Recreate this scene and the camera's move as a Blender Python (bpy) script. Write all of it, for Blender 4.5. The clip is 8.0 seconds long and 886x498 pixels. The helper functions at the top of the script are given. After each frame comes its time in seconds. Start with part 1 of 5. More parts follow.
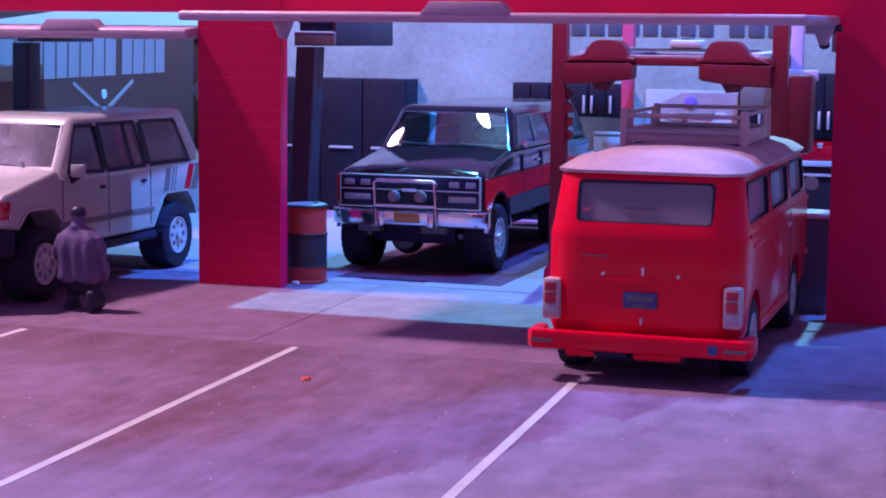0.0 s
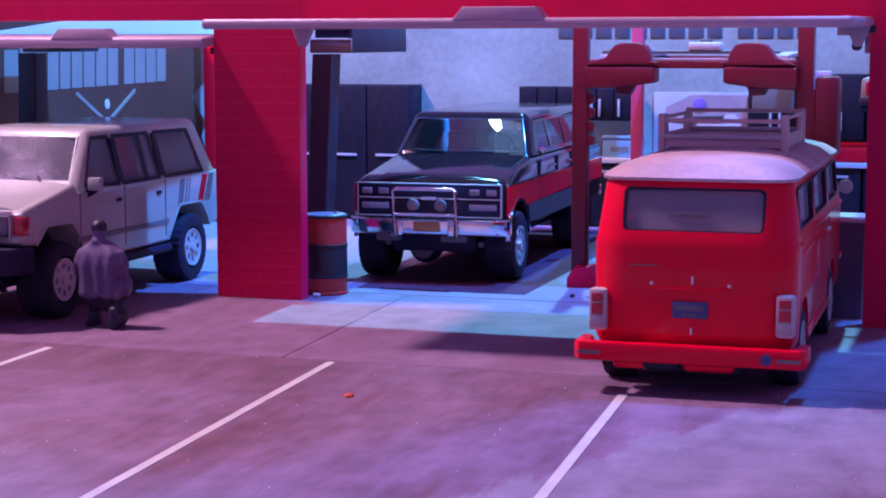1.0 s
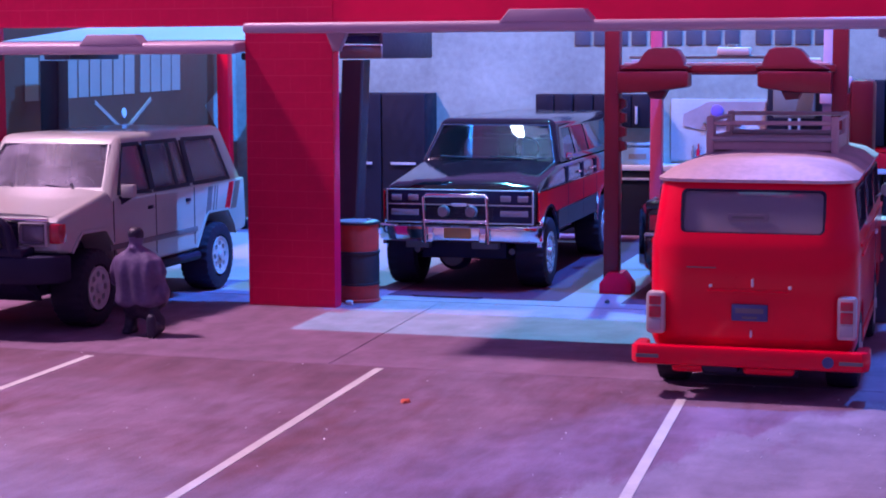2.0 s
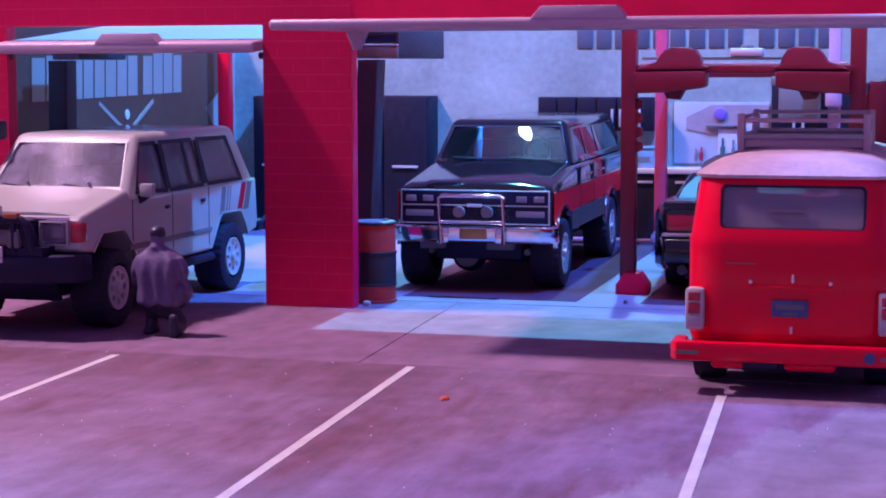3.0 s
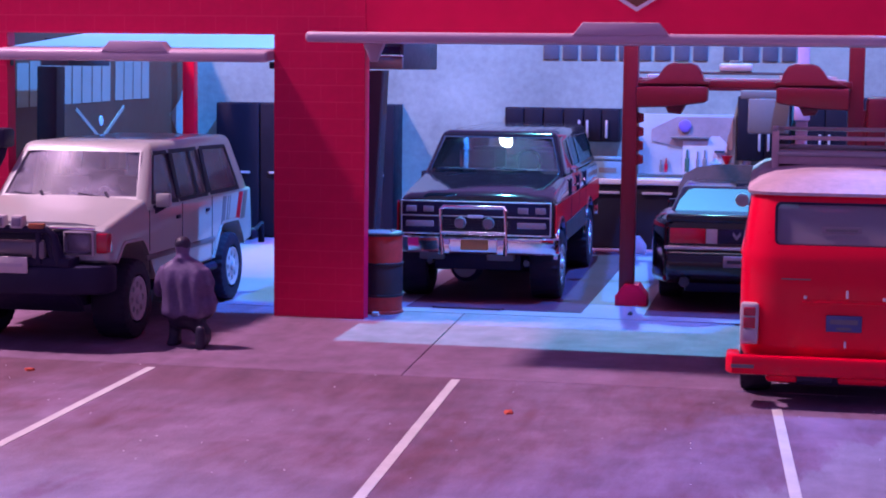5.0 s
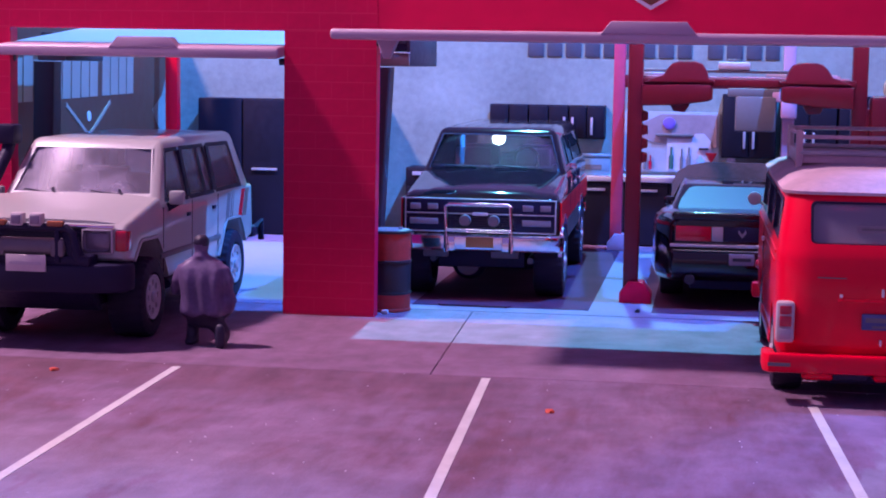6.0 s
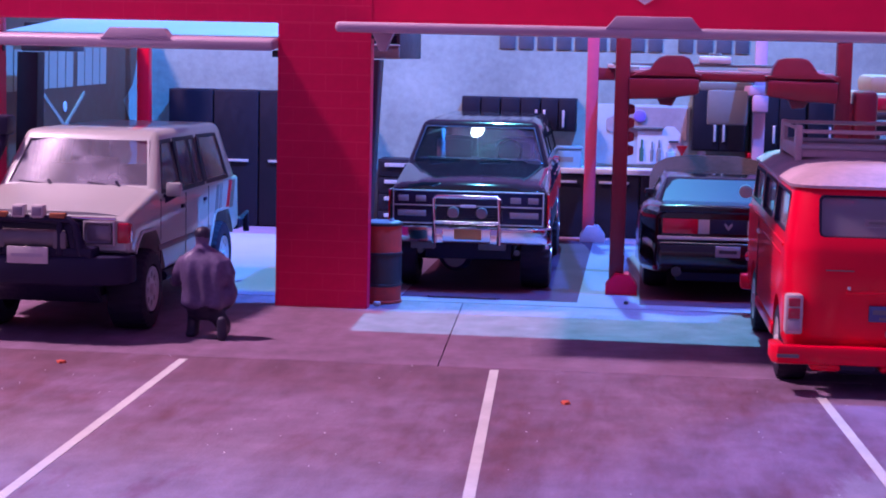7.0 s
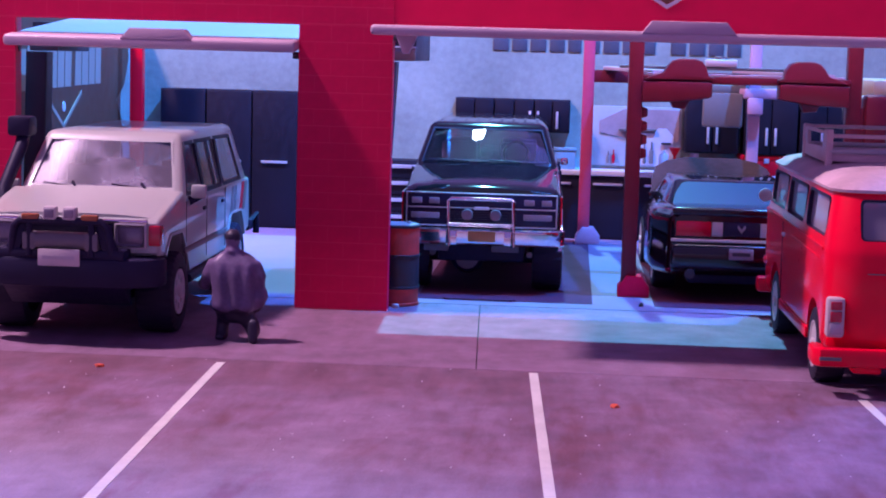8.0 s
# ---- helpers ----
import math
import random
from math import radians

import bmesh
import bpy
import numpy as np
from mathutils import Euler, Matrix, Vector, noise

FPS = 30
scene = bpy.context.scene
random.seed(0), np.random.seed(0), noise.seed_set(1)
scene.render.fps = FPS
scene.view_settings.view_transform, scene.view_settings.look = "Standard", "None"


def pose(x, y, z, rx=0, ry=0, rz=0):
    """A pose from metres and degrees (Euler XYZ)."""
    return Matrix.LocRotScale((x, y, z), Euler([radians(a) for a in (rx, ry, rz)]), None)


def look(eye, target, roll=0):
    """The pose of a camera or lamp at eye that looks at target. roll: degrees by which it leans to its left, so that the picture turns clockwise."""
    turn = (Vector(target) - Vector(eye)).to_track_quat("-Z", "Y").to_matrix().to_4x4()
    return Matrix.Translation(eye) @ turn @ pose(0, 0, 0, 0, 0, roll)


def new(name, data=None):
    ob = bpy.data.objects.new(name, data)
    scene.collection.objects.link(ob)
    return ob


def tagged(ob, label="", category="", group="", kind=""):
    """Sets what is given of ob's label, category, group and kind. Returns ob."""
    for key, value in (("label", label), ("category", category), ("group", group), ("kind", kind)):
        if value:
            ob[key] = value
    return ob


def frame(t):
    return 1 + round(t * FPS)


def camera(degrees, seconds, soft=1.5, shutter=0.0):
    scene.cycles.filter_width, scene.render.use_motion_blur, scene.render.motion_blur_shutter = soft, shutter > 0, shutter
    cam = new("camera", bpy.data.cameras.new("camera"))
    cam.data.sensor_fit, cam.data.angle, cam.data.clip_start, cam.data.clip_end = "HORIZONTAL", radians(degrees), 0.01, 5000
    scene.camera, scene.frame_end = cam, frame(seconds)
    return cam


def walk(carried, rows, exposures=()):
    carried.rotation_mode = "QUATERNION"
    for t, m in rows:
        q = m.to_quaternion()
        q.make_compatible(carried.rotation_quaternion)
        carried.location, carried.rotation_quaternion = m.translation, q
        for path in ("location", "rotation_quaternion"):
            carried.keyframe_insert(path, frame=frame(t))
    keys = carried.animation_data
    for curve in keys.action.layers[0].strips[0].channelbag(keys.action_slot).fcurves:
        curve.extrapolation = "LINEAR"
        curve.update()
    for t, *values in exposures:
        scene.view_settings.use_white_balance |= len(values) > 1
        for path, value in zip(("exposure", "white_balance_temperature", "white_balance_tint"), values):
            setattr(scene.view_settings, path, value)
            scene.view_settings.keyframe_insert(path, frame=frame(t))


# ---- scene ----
cam = camera(28.50, 8.0, soft=1.9)
PATH = [
    (0, (0.12490, -0.27773, 0.04424), (-0.19576, 0.66169, -0.07690), 0.65),
    (0.5, (0.11973, -0.27691, 0.04469), (-0.19071, 0.66600, -0.07593), 0.25),
    (1, (0.11413, -0.27572, 0.04471), (-0.18948, 0.66954, -0.07489), -0.06),
    (1.5, (0.10924, -0.27583, 0.04427), (-0.18756, 0.67219, -0.07050), -0.23),
    (2, (0.10368, -0.27666, 0.04313), (-0.18629, 0.67386, -0.06843), -0.26),
    (3.5, (0.08979, -0.27882, 0.04071), (-0.16557, 0.68248, -0.06261), 0.01),
    (4, (0.08446, -0.28030, 0.04061), (-0.15216, 0.68580, -0.06262), 0.24),
    (4.5, (0.07792, -0.28299, 0.04228), (-0.13772, 0.68800, -0.06107), 0.46),
    (6, (0.05609, -0.28700, 0.04311), (-0.09602, 0.69560, -0.06347), 0.92),
    (6.5, (0.05057, -0.28805, 0.04346), (-0.08010, 0.69738, -0.06538), 1.09),
    (7, (0.04478, -0.28989, 0.04338), (-0.06421, 0.69789, -0.06802), 1.26),
    (7.5, (0.03824, -0.29070, 0.04361), (-0.05137, 0.69896, -0.06843), 1.40),
    (8, (0.03014, -0.29143, 0.04381), (-0.04073, 0.69978, -0.06786), 1.58),
]
walk(cam, [(t, look(eye, target, roll)) for t, eye, target, roll in PATH])

# ---------------------------------------------------------------- light
MM = 0.001  # the place is a 1:64 table-top diorama; all sizes below are millimetres

world = bpy.data.worlds.new("world")
scene.world = world
world.use_nodes = True
world.node_tree.nodes["Background"].inputs["Color"].default_value = (0.30, 0.175, 0.65, 1)
world.node_tree.nodes["Background"].inputs["Strength"].default_value = 0.65


def area_lamp(name, eye, target, size, power, color, spread=180):
    lamp = bpy.data.lights.new(name, "AREA")
    lamp.size, lamp.energy, lamp.color = size * MM, power, color
    lamp.spread = radians(spread)
    ob = new(name, lamp)
    ob.matrix_world = look([c * MM for c in eye], [c * MM for c in target])
    return ob


# faint unseen fill light added behind the lintel, along the wide bay
strip = bpy.data.lights.new("lintel_fill", "AREA")
strip.shape, strip.size, strip.size_y = "RECTANGLE", 0.106, 0.003
strip.energy, strip.color = 0.020, (0.95, 0.42, 0.68)
new("lintel_fill", strip).matrix_world = look((0.059, 0.0105, 0.064), (0.059, 0.05, 0.0), 0)
# cyan spotlight high behind the garage, shining in over the open top
back = bpy.data.lights.new("back_lamp", "SPOT")
back.spot_size, back.spot_blend, back.shadow_soft_size = radians(27), 0.1, 0.012
back.energy, back.color = 102, (0.16, 0.68, 1.0)
new("back_lamp", back).matrix_world = look((-0.022, 0.555, 1.050), (0.020, 0.060, 0))
# deep blue lamp above the open right-hand end, behind the front wall
area_lamp("blue_lamp", (118, 27, 304), (-132, 147, 84), 9, 2.75, (0.03, 0.235, 1.0), 130)
# pink lamp high on the left
area_lamp("side_lamp", (-238, -36, 400), (0, -25, 0), 36, 3.28, (0.965, 0.605, 0.88))
# small work lamp above the garage, mirrored in glass and paint
work = area_lamp("work_lamp", (2, 12.2, 166), (2, 44, 20), 13, 0.011, (0.70, 1.0, 0.92)).data
work.shape, work.size_y = "ELLIPSE", 0.0045

# ---------------------------------------------------------------- materials


def material(name, color, rough=0.5, metal=0.0, vary=0.12, size=3.0, bump=0.0, coat=0.0, fine=0.4, spec=0.5):
    """A surface with variation at two scales; size in millimetres."""
    m = bpy.data.materials.new(name)
    m.use_nodes = True
    nt = m.node_tree
    b = nt.nodes["Principled BSDF"]
    b.inputs["Roughness"].default_value = rough
    b.inputs["Metallic"].default_value = metal
    b.inputs["Coat Weight"].default_value = coat
    b.inputs["Coat Roughness"].default_value = 0.06
    b.inputs["Specular IOR Level"].default_value = spec
    tc = nt.nodes.new("ShaderNodeTexCoord")
    big = nt.nodes.new("ShaderNodeTexNoise")
    big.inputs["Scale"].default_value = 1000.0 / (size * 4)
    big.inputs["Detail"].default_value = 4
    small = nt.nodes.new("ShaderNodeTexNoise")
    small.inputs["Scale"].default_value = 1000.0 / max(size * fine, 0.05)
    small.inputs["Detail"].default_value = 5
    for n in (big, small):
        nt.links.new(tc.outputs["Object"], n.inputs["Vector"])
    add = nt.nodes.new("ShaderNodeMath")
    add.operation = "MULTIPLY_ADD"
    add.inputs[1].default_value = 0.5
    nt.links.new(small.outputs["Fac"], add.inputs[0])
    nt.links.new(big.outputs["Fac"], add.inputs[2])
    ramp = nt.nodes.new("ShaderNodeMapRange")
    ramp.inputs["From Min"].default_value = 0.45
    ramp.inputs["From Max"].default_value = 1.05
    ramp.inputs["To Min"].default_value = 1 - vary
    ramp.inputs["To Max"].default_value = 1 + vary
    nt.links.new(add.outputs[0], ramp.inputs["Value"])
    mul = nt.nodes.new("ShaderNodeVectorMath")
    mul.operation = "SCALE"
    mul.inputs[0].default_value = color
    nt.links.new(ramp.outputs[0], mul.inputs["Scale"])
    nt.links.new(mul.outputs[0], b.inputs["Base Color"])
    r2 = nt.nodes.new("ShaderNodeMapRange")
    r2.inputs["To Min"].default_value = max(rough - 0.5 * vary, 0.02)
    r2.inputs["To Max"].default_value = min(rough + 0.7 * vary, 1)
    nt.links.new(small.outputs["Fac"], r2.inputs["Value"])
    nt.links.new(r2.outputs[0], b.inputs["Roughness"])
    if bump:
        bp = nt.nodes.new("ShaderNodeBump")
        bp.inputs["Strength"].default_value = min(bump, 1)
        bp.inputs["Distance"].default_value = 0.0001
        nt.links.new(small.outputs["Fac"], bp.inputs["Height"])
        nt.links.new(bp.outputs[0], b.inputs["Normal"])
    return m


def glass(name, tint, clear=0.7, gloss=0.03, milk=0.30, dust=0.0, ior=1.55):
    m = bpy.data.materials.new(name)
    m.use_nodes = True
    nt = m.node_tree
    nt.nodes.remove(nt.nodes["Principled BSDF"])
    out = nt.nodes["Material Output"]
    tr = nt.nodes.new("ShaderNodeBsdfTransparent")
    tr.inputs[0].default_value = (*tint, 1)
    df = nt.nodes.new("ShaderNodeBsdfDiffuse")
    df.inputs[0].default_value = (milk * 0.96, milk * 0.92, milk * 1.1, 1)
    gl = nt.nodes.new("ShaderNodeBsdfGlossy")
    gl.inputs["Roughness"].default_value = gloss
    body = nt.nodes.new("ShaderNodeMixShader")
    body.inputs[0].default_value = clear
    nt.links.new(df.outputs[0], body.inputs[1])
    nt.links.new(tr.outputs[0], body.inputs[2])
    if dust:
        # smears and dust specks
        tc = nt.nodes.new("ShaderNodeTexCoord")
        level = None
        for scale, detail, low, high, amount in ((130, 4, 0.46, 0.66, dust), (900, 3, 0.60, 0.72, 0.6 * dust)):
            n = nt.nodes.new("ShaderNodeTexNoise")
            n.inputs["Scale"].default_value, n.inputs["Detail"].default_value, n.inputs["Distortion"].default_value = scale, detail, 0.6
            nt.links.new(tc.outputs["Object"], n.inputs["Vector"])
            mr = nt.nodes.new("ShaderNodeMapRange")
            for key, v in (("From Min", low), ("From Max", high), ("To Min", 0.0), ("To Max", amount)):
                mr.inputs[key].default_value = v
            nt.links.new(n.outputs["Fac"], mr.inputs["Value"])
            sub = nt.nodes.new("ShaderNodeMath")
            sub.operation = "SUBTRACT"
            sub.inputs[0].default_value = clear
            if level:
                nt.links.new(level, sub.inputs[0])
            nt.links.new(mr.outputs[0], sub.inputs[1])
            level = sub.outputs[0]
        nt.links.new(level, body.inputs[0])
    fr = nt.nodes.new("ShaderNodeFresnel")
    fr.inputs[0].default_value = ior
    mix = nt.nodes.new("ShaderNodeMixShader")
    nt.links.new(fr.outputs[0], mix.inputs[0])
    nt.links.new(body.outputs[0], mix.inputs[1])
    nt.links.new(gl.outputs[0], mix.inputs[2])
    nt.links.new(mix.outputs[0], out.inputs["Surface"])
    return m


def stained(name, dark, mid_color, light, pale, rough):
    """Worn asphalt: brown mottled base, pale washed-out patch at right, lamplight painted pale at left, fine grain."""
    m = material(name, (1, 1, 1), rough, vary=0.30, size=1.5, bump=0.8, fine=0.28)
    nt = m.node_tree
    tc = nt.nodes.new("ShaderNodeTexCoord")
    mp = nt.nodes.new("ShaderNodeMapping")
    mp.inputs["Scale"].default_value = (1.0, 0.24, 1.0)
    nt.links.new(tc.outputs["Object"], mp.inputs["Vector"])

    def noise(scale, detail, rough_, warp_=0.0):
        n = nt.nodes.new("ShaderNodeTexNoise")
        n.inputs["Scale"].default_value = scale
        n.inputs["Detail"].default_value = detail
        n.inputs["Roughness"].default_value = rough_
        n.inputs["Distortion"].default_value = warp_
        nt.links.new(mp.outputs[0], n.inputs["Vector"])
        return n.outputs["Fac"]

    def math_node(op, a, b, c=0.0):
        n = nt.nodes.new("ShaderNodeMath")
        n.operation = op
        for k, v in enumerate((a, b, c)):
            if isinstance(v, (int, float)):
                n.inputs[k].default_value = v
            else:
                nt.links.new(v, n.inputs[k])
        return n.outputs[0]

    def ramp(fac, *stops):
        r = nt.nodes.new("ShaderNodeValToRGB")
        while len(r.color_ramp.elements) < len(stops):
            r.color_ramp.elements.new(0.5)
        for e, (p, c) in zip(r.color_ramp.elements, stops):
            e.position, e.color = p / 2, (*c, 1)
        nt.links.new(math_node("MULTIPLY", fac, 0.5), r.inputs[0])
        return r.outputs[0]

    broad, blotch, swirl = noise(34, 5, 0.6, 0.5), noise(150, 8, 0.7, 0.3), noise(60, 5, 0.6, 1.6)
    grain = noise(520, 5, 0.65, 0.2)
    base = ramp(math_node("MULTIPLY_ADD", grain, 0.5, math_node("MULTIPLY_ADD", blotch, 0.75, broad)), (0.92, dark), (1.10, mid_color), (1.28, light))
    worn = ramp(math_node("MULTIPLY_ADD", grain, 0.35, math_node("MULTIPLY_ADD", blotch, 0.35, swirl)), (0.62, mid_color), (0.76, pale), (1.0, tuple(1.25 * c for c in pale)))
    pos = nt.nodes.new("ShaderNodeSeparateXYZ")
    nt.links.new(tc.outputs["Object"], pos.inputs[0])
    ragged = math_node("MULTIPLY_ADD", math_node("MULTIPLY_ADD", blotch, 0.5, broad), 0.030, -0.0225)

    def side(ax, ay, c):
        """Metres past the line ax * x + ay * y = c."""
        return math_node("ADD", math_node("MULTIPLY_ADD", pos.outputs[0], ax, -c), math_node("MULTIPLY", pos.outputs[1], ay))

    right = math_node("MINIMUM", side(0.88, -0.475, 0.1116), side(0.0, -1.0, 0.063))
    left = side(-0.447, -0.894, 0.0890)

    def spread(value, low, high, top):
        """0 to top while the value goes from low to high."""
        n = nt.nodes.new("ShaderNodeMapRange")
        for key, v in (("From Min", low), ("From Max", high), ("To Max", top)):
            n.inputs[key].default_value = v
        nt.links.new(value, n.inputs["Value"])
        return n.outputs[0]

    # the right-hand patch has a crisp ragged edge; the left-hand one, painted lamplight, fades in
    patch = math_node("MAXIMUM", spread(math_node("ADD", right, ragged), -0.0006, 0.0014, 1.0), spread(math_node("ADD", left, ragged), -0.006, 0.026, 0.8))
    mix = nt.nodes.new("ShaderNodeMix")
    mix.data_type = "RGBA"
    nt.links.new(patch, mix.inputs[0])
    # darker brown strip along the kerb edge of the lot
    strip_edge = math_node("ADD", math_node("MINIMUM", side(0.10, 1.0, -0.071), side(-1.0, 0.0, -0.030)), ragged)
    strip_amount = spread(strip_edge, -0.004, 0.006, 0.75)
    brown_mix = nt.nodes.new("ShaderNodeMix")
    brown_mix.data_type = "RGBA"
    nt.links.new(strip_amount, brown_mix.inputs[0])
    nt.links.new(base, brown_mix.inputs[6])
    nt.links.new(ramp(blotch, (0.36, tuple(0.72 * c for c in dark)), (0.52, dark), (0.68, mid_color)), brown_mix.inputs[7])
    nt.links.new(brown_mix.outputs[2], mix.inputs[6])
    nt.links.new(worn, mix.inputs[7])
    for n in nt.nodes:
        if n.bl_idname == "ShaderNodeVectorMath":
            nt.links.new(mix.outputs[2], n.inputs[0])
    return m


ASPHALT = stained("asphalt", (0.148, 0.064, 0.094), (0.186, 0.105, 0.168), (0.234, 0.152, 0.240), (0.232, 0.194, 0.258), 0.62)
WORN_CONCRETE = stained("worn_concrete", (0.205, 0.108, 0.172), (0.225, 0.132, 0.208), (0.25, 0.158, 0.248), (0.25, 0.165, 0.255), 0.66)
CONCRETE = material("concrete", (0.225, 0.140, 0.225), 0.66, vary=0.26, size=10, bump=0.3, fine=0.06)
TABLE = material("table", (0.06, 0.045, 0.05), 0.6, vary=0.2, size=30)
LINE = material("line_paint", (0.60, 0.60, 0.55), 0.6, vary=0.16, size=2, bump=0.4)
RED_WALL = material("red_plastic_wall", (0.72, 0.002, 0.075), 0.45, vary=0.10, size=8, bump=0.1, spec=0.25)
RED_BRICK = material("red_brick", (0.71, 0.002, 0.077), 0.5, vary=0.12, size=3, bump=0.15, spec=0.25)
MORTAR = material("mortar", (0.75, 0.028, 0.106), 0.6, vary=0.1, size=2, spec=0.25)
WHITE_WALL = material("plaster", (0.30, 0.345, 0.295), 0.75, vary=0.30, size=5, bump=0.4, fine=0.3)
DOOR_WHITE = material("door_plastic", (0.48, 0.345, 0.42), 0.4, vary=0.05, size=6)
SIGN_DARK = material("sign_board", (0.135, 0.046, 0.026), 0.5, vary=0.2, size=8)
SIGN_BLUE = material("sign_print", (0.34, 0.25, 0.20), 0.6, vary=0.08, size=3)
GREY_PRINT = material("grey_print", (0.09, 0.09, 0.12), 0.7, vary=0.25, size=2)
DARK_GREY = material("dark_grey_plastic", (0.030, 0.028, 0.040), 0.4, vary=0.2, size=3)
CABINET = material("black_cabinet", (0.010, 0.008, 0.018), 0.5, vary=0.3, size=4, spec=0.25)
WORKTOP = material("worktop", (0.62, 0.62, 0.66), 0.35, vary=0.06, size=4)
HANDLE = material("bright_handle", (0.75, 0.75, 0.78), 0.3, metal=0.6, vary=0.05)
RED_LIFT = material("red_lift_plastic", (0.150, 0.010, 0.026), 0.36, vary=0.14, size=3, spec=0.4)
CREAM = material("beige_paint", (0.41, 0.43, 0.385), 0.36, vary=0.05, size=4, coat=0.55, spec=0.35)
BLACK_PAINT = material("black_paint", (0.006, 0.005, 0.009), 0.10, vary=0.06, size=3, coat=0.7, spec=0.35)
RED_PAINT = material("red_paint", (0.82, 0.0, 0.030), 0.28, vary=0.04, size=3, coat=0.28, spec=0.12)
RED_BAND = material("bright_red_paint", (0.88, 0.004, 0.022), 0.35, vary=0.05, size=3, coat=0.1, spec=0.2)
ROOF_PAINT = material("chalky_roof_paint", (0.56, 0.40, 0.43), 0.55, vary=0.30, size=2.4, bump=0.2)
CHROME = material("chrome", (0.82, 0.82, 0.84), 0.09, metal=1.0, vary=0.04)
DULL_BLACK = material("dull_black_metal", (0.060, 0.026, 0.028), 0.95, vary=0.5, size=2.5, bump=0.3, spec=0.05)
RUBBER = material("rubber", (0.018, 0.014, 0.032), 0.65, vary=0.25, size=1, spec=0.3)
RIM_GREY = material("rim_paint", (0.50, 0.47, 0.46), 0.4, vary=0.08, size=1.5)
SILL_GREY = material("sill_grey", (0.075, 0.05, 0.055), 0.55, vary=0.15, size=2)
LABEL_GREY = material("label_paper", (0.24, 0.20, 0.23), 0.6, vary=0.1, size=2)
RACK_GREY = material("rack_plastic", (0.66, 0.47, 0.46), 0.4, vary=0.12, size=2)
FADED_TAN = material("faded_tan_paint", (0.20, 0.13, 0.10), 0.45, vary=0.1, size=2)
RIM_BRIGHT = material("bright_rim", (0.62, 0.60, 0.62), 0.25, metal=0.7, vary=0.08, size=1.5)
BLACK_TRIM = material("black_trim", (0.012, 0.009, 0.036), 0.5, vary=0.2, size=2, spec=0.3)
GREY_TRIM = material("grey_trim", (0.16, 0.15, 0.15), 0.5, vary=0.1, size=2)
LAMP_RED = material("red_lens", (0.46, 0.004, 0.03), 0.15, vary=0.1, size=1, coat=0.6)
LAMP_WHITE = material("white_lens", (0.40, 0.37, 0.39), 0.2, vary=0.06, size=1, coat=0.5)
LAMP_DULL = material("dull_pale_lens", (0.25, 0.22, 0.25), 0.3, vary=0.1, size=1, coat=0.3)
LAMP_GLASS = material("dull_lamp_glass", (0.20, 0.17, 0.21), 0.18, vary=0.15, size=1, coat=0.8)
LAMP_ORANGE = material("orange_lens", (0.34, 0.11, 0.04), 0.25, vary=0.08, size=1)
PLATE_BLUE = material("blue_plate", (0.055, 0.075, 0.20), 0.4, vary=0.1, size=1)
PLATE_PALE = material("pale_plate", (0.60, 0.55, 0.50), 0.4, vary=0.1, size=1)
PLATE_DULL = material("dull_plate", (0.26, 0.19, 0.22), 0.45, vary=0.15, size=1)
PLATE_YELLOW = material("yellow_plate", (0.50, 0.28, 0.10), 0.4, vary=0.1, size=1)
FIGURE = material("grey_figure_paint", (0.125, 0.088, 0.175), 0.42, vary=0.4, size=1.6, bump=0.3)
DRUM_RED = material("rusty_orange_paint", (0.46, 0.036, 0.030), 0.5, vary=0.3, size=2, bump=0.2)
DRUM_DARK = material("drum_dark_band", (0.02, 0.02, 0.03), 0.45, vary=0.3, size=2)
DRUM_TOP = material("drum_top_steel", (0.30, 0.32, 0.34), 0.45, metal=0.4, vary=0.2, size=2)
SEAT = material("seat_plastic", (0.055, 0.028, 0.042), 0.6, vary=0.1)
PALE_SEAT = material("pale_seat_plastic", (0.30, 0.20, 0.30), 0.5, vary=0.1)
CLEAR = glass("car_glass", (0.88, 0.88, 0.92), 0.985, 0.012)
SHADED = glass("shaded_windscreen", (0.74, 0.70, 0.76), 0.982, 0.010, 0.40)
SMOKED = glass("smoked_glass", (0.62, 0.62, 0.68), 0.90)
HAZY = glass("hazy_glass", (0.84, 0.80, 0.88), 0.66, 0.04, 0.42, 0.0, 1.35)
DUSTY = glass("dusty_windscreen", (0.84, 0.80, 0.88), 0.86, 0.20, 0.50, 0.22, 1.10)
# van side windows: the pale diffuse share stands in for bright reflections
PALE_SHEEN = glass("pale_sheen_glass", (0.85, 0.85, 0.88), 0.36, 0.06, 0.66)
BROWN_HAZE = glass("brown_hazed_glass", (0.86, 0.72, 0.70), 0.55, 0.05, 0.42)

# ---------------------------------------------------------------- mesh helpers


def part(name, bm, mat, parent=None, label="", smooth=40):
    """One mesh object out of a bmesh in millimetres, under a thing or a part."""
    bmesh.ops.scale(bm, vec=(MM, MM, MM), verts=bm.verts)
    bmesh.ops.recalc_face_normals(bm, faces=bm.faces)
    if smooth:
        for f in bm.faces:
            f.smooth = True
        for e in bm.edges:
            if len(e.link_faces) == 2 and e.calc_face_angle(0) > radians(smooth):
                e.smooth = False
    me = bpy.data.meshes.new(name)
    bm.to_mesh(me)
    bm.free()
    me.materials.append(mat)
    ob = new(name, me)
    ob.parent = parent
    if label:
        tagged(ob, label)
    return ob


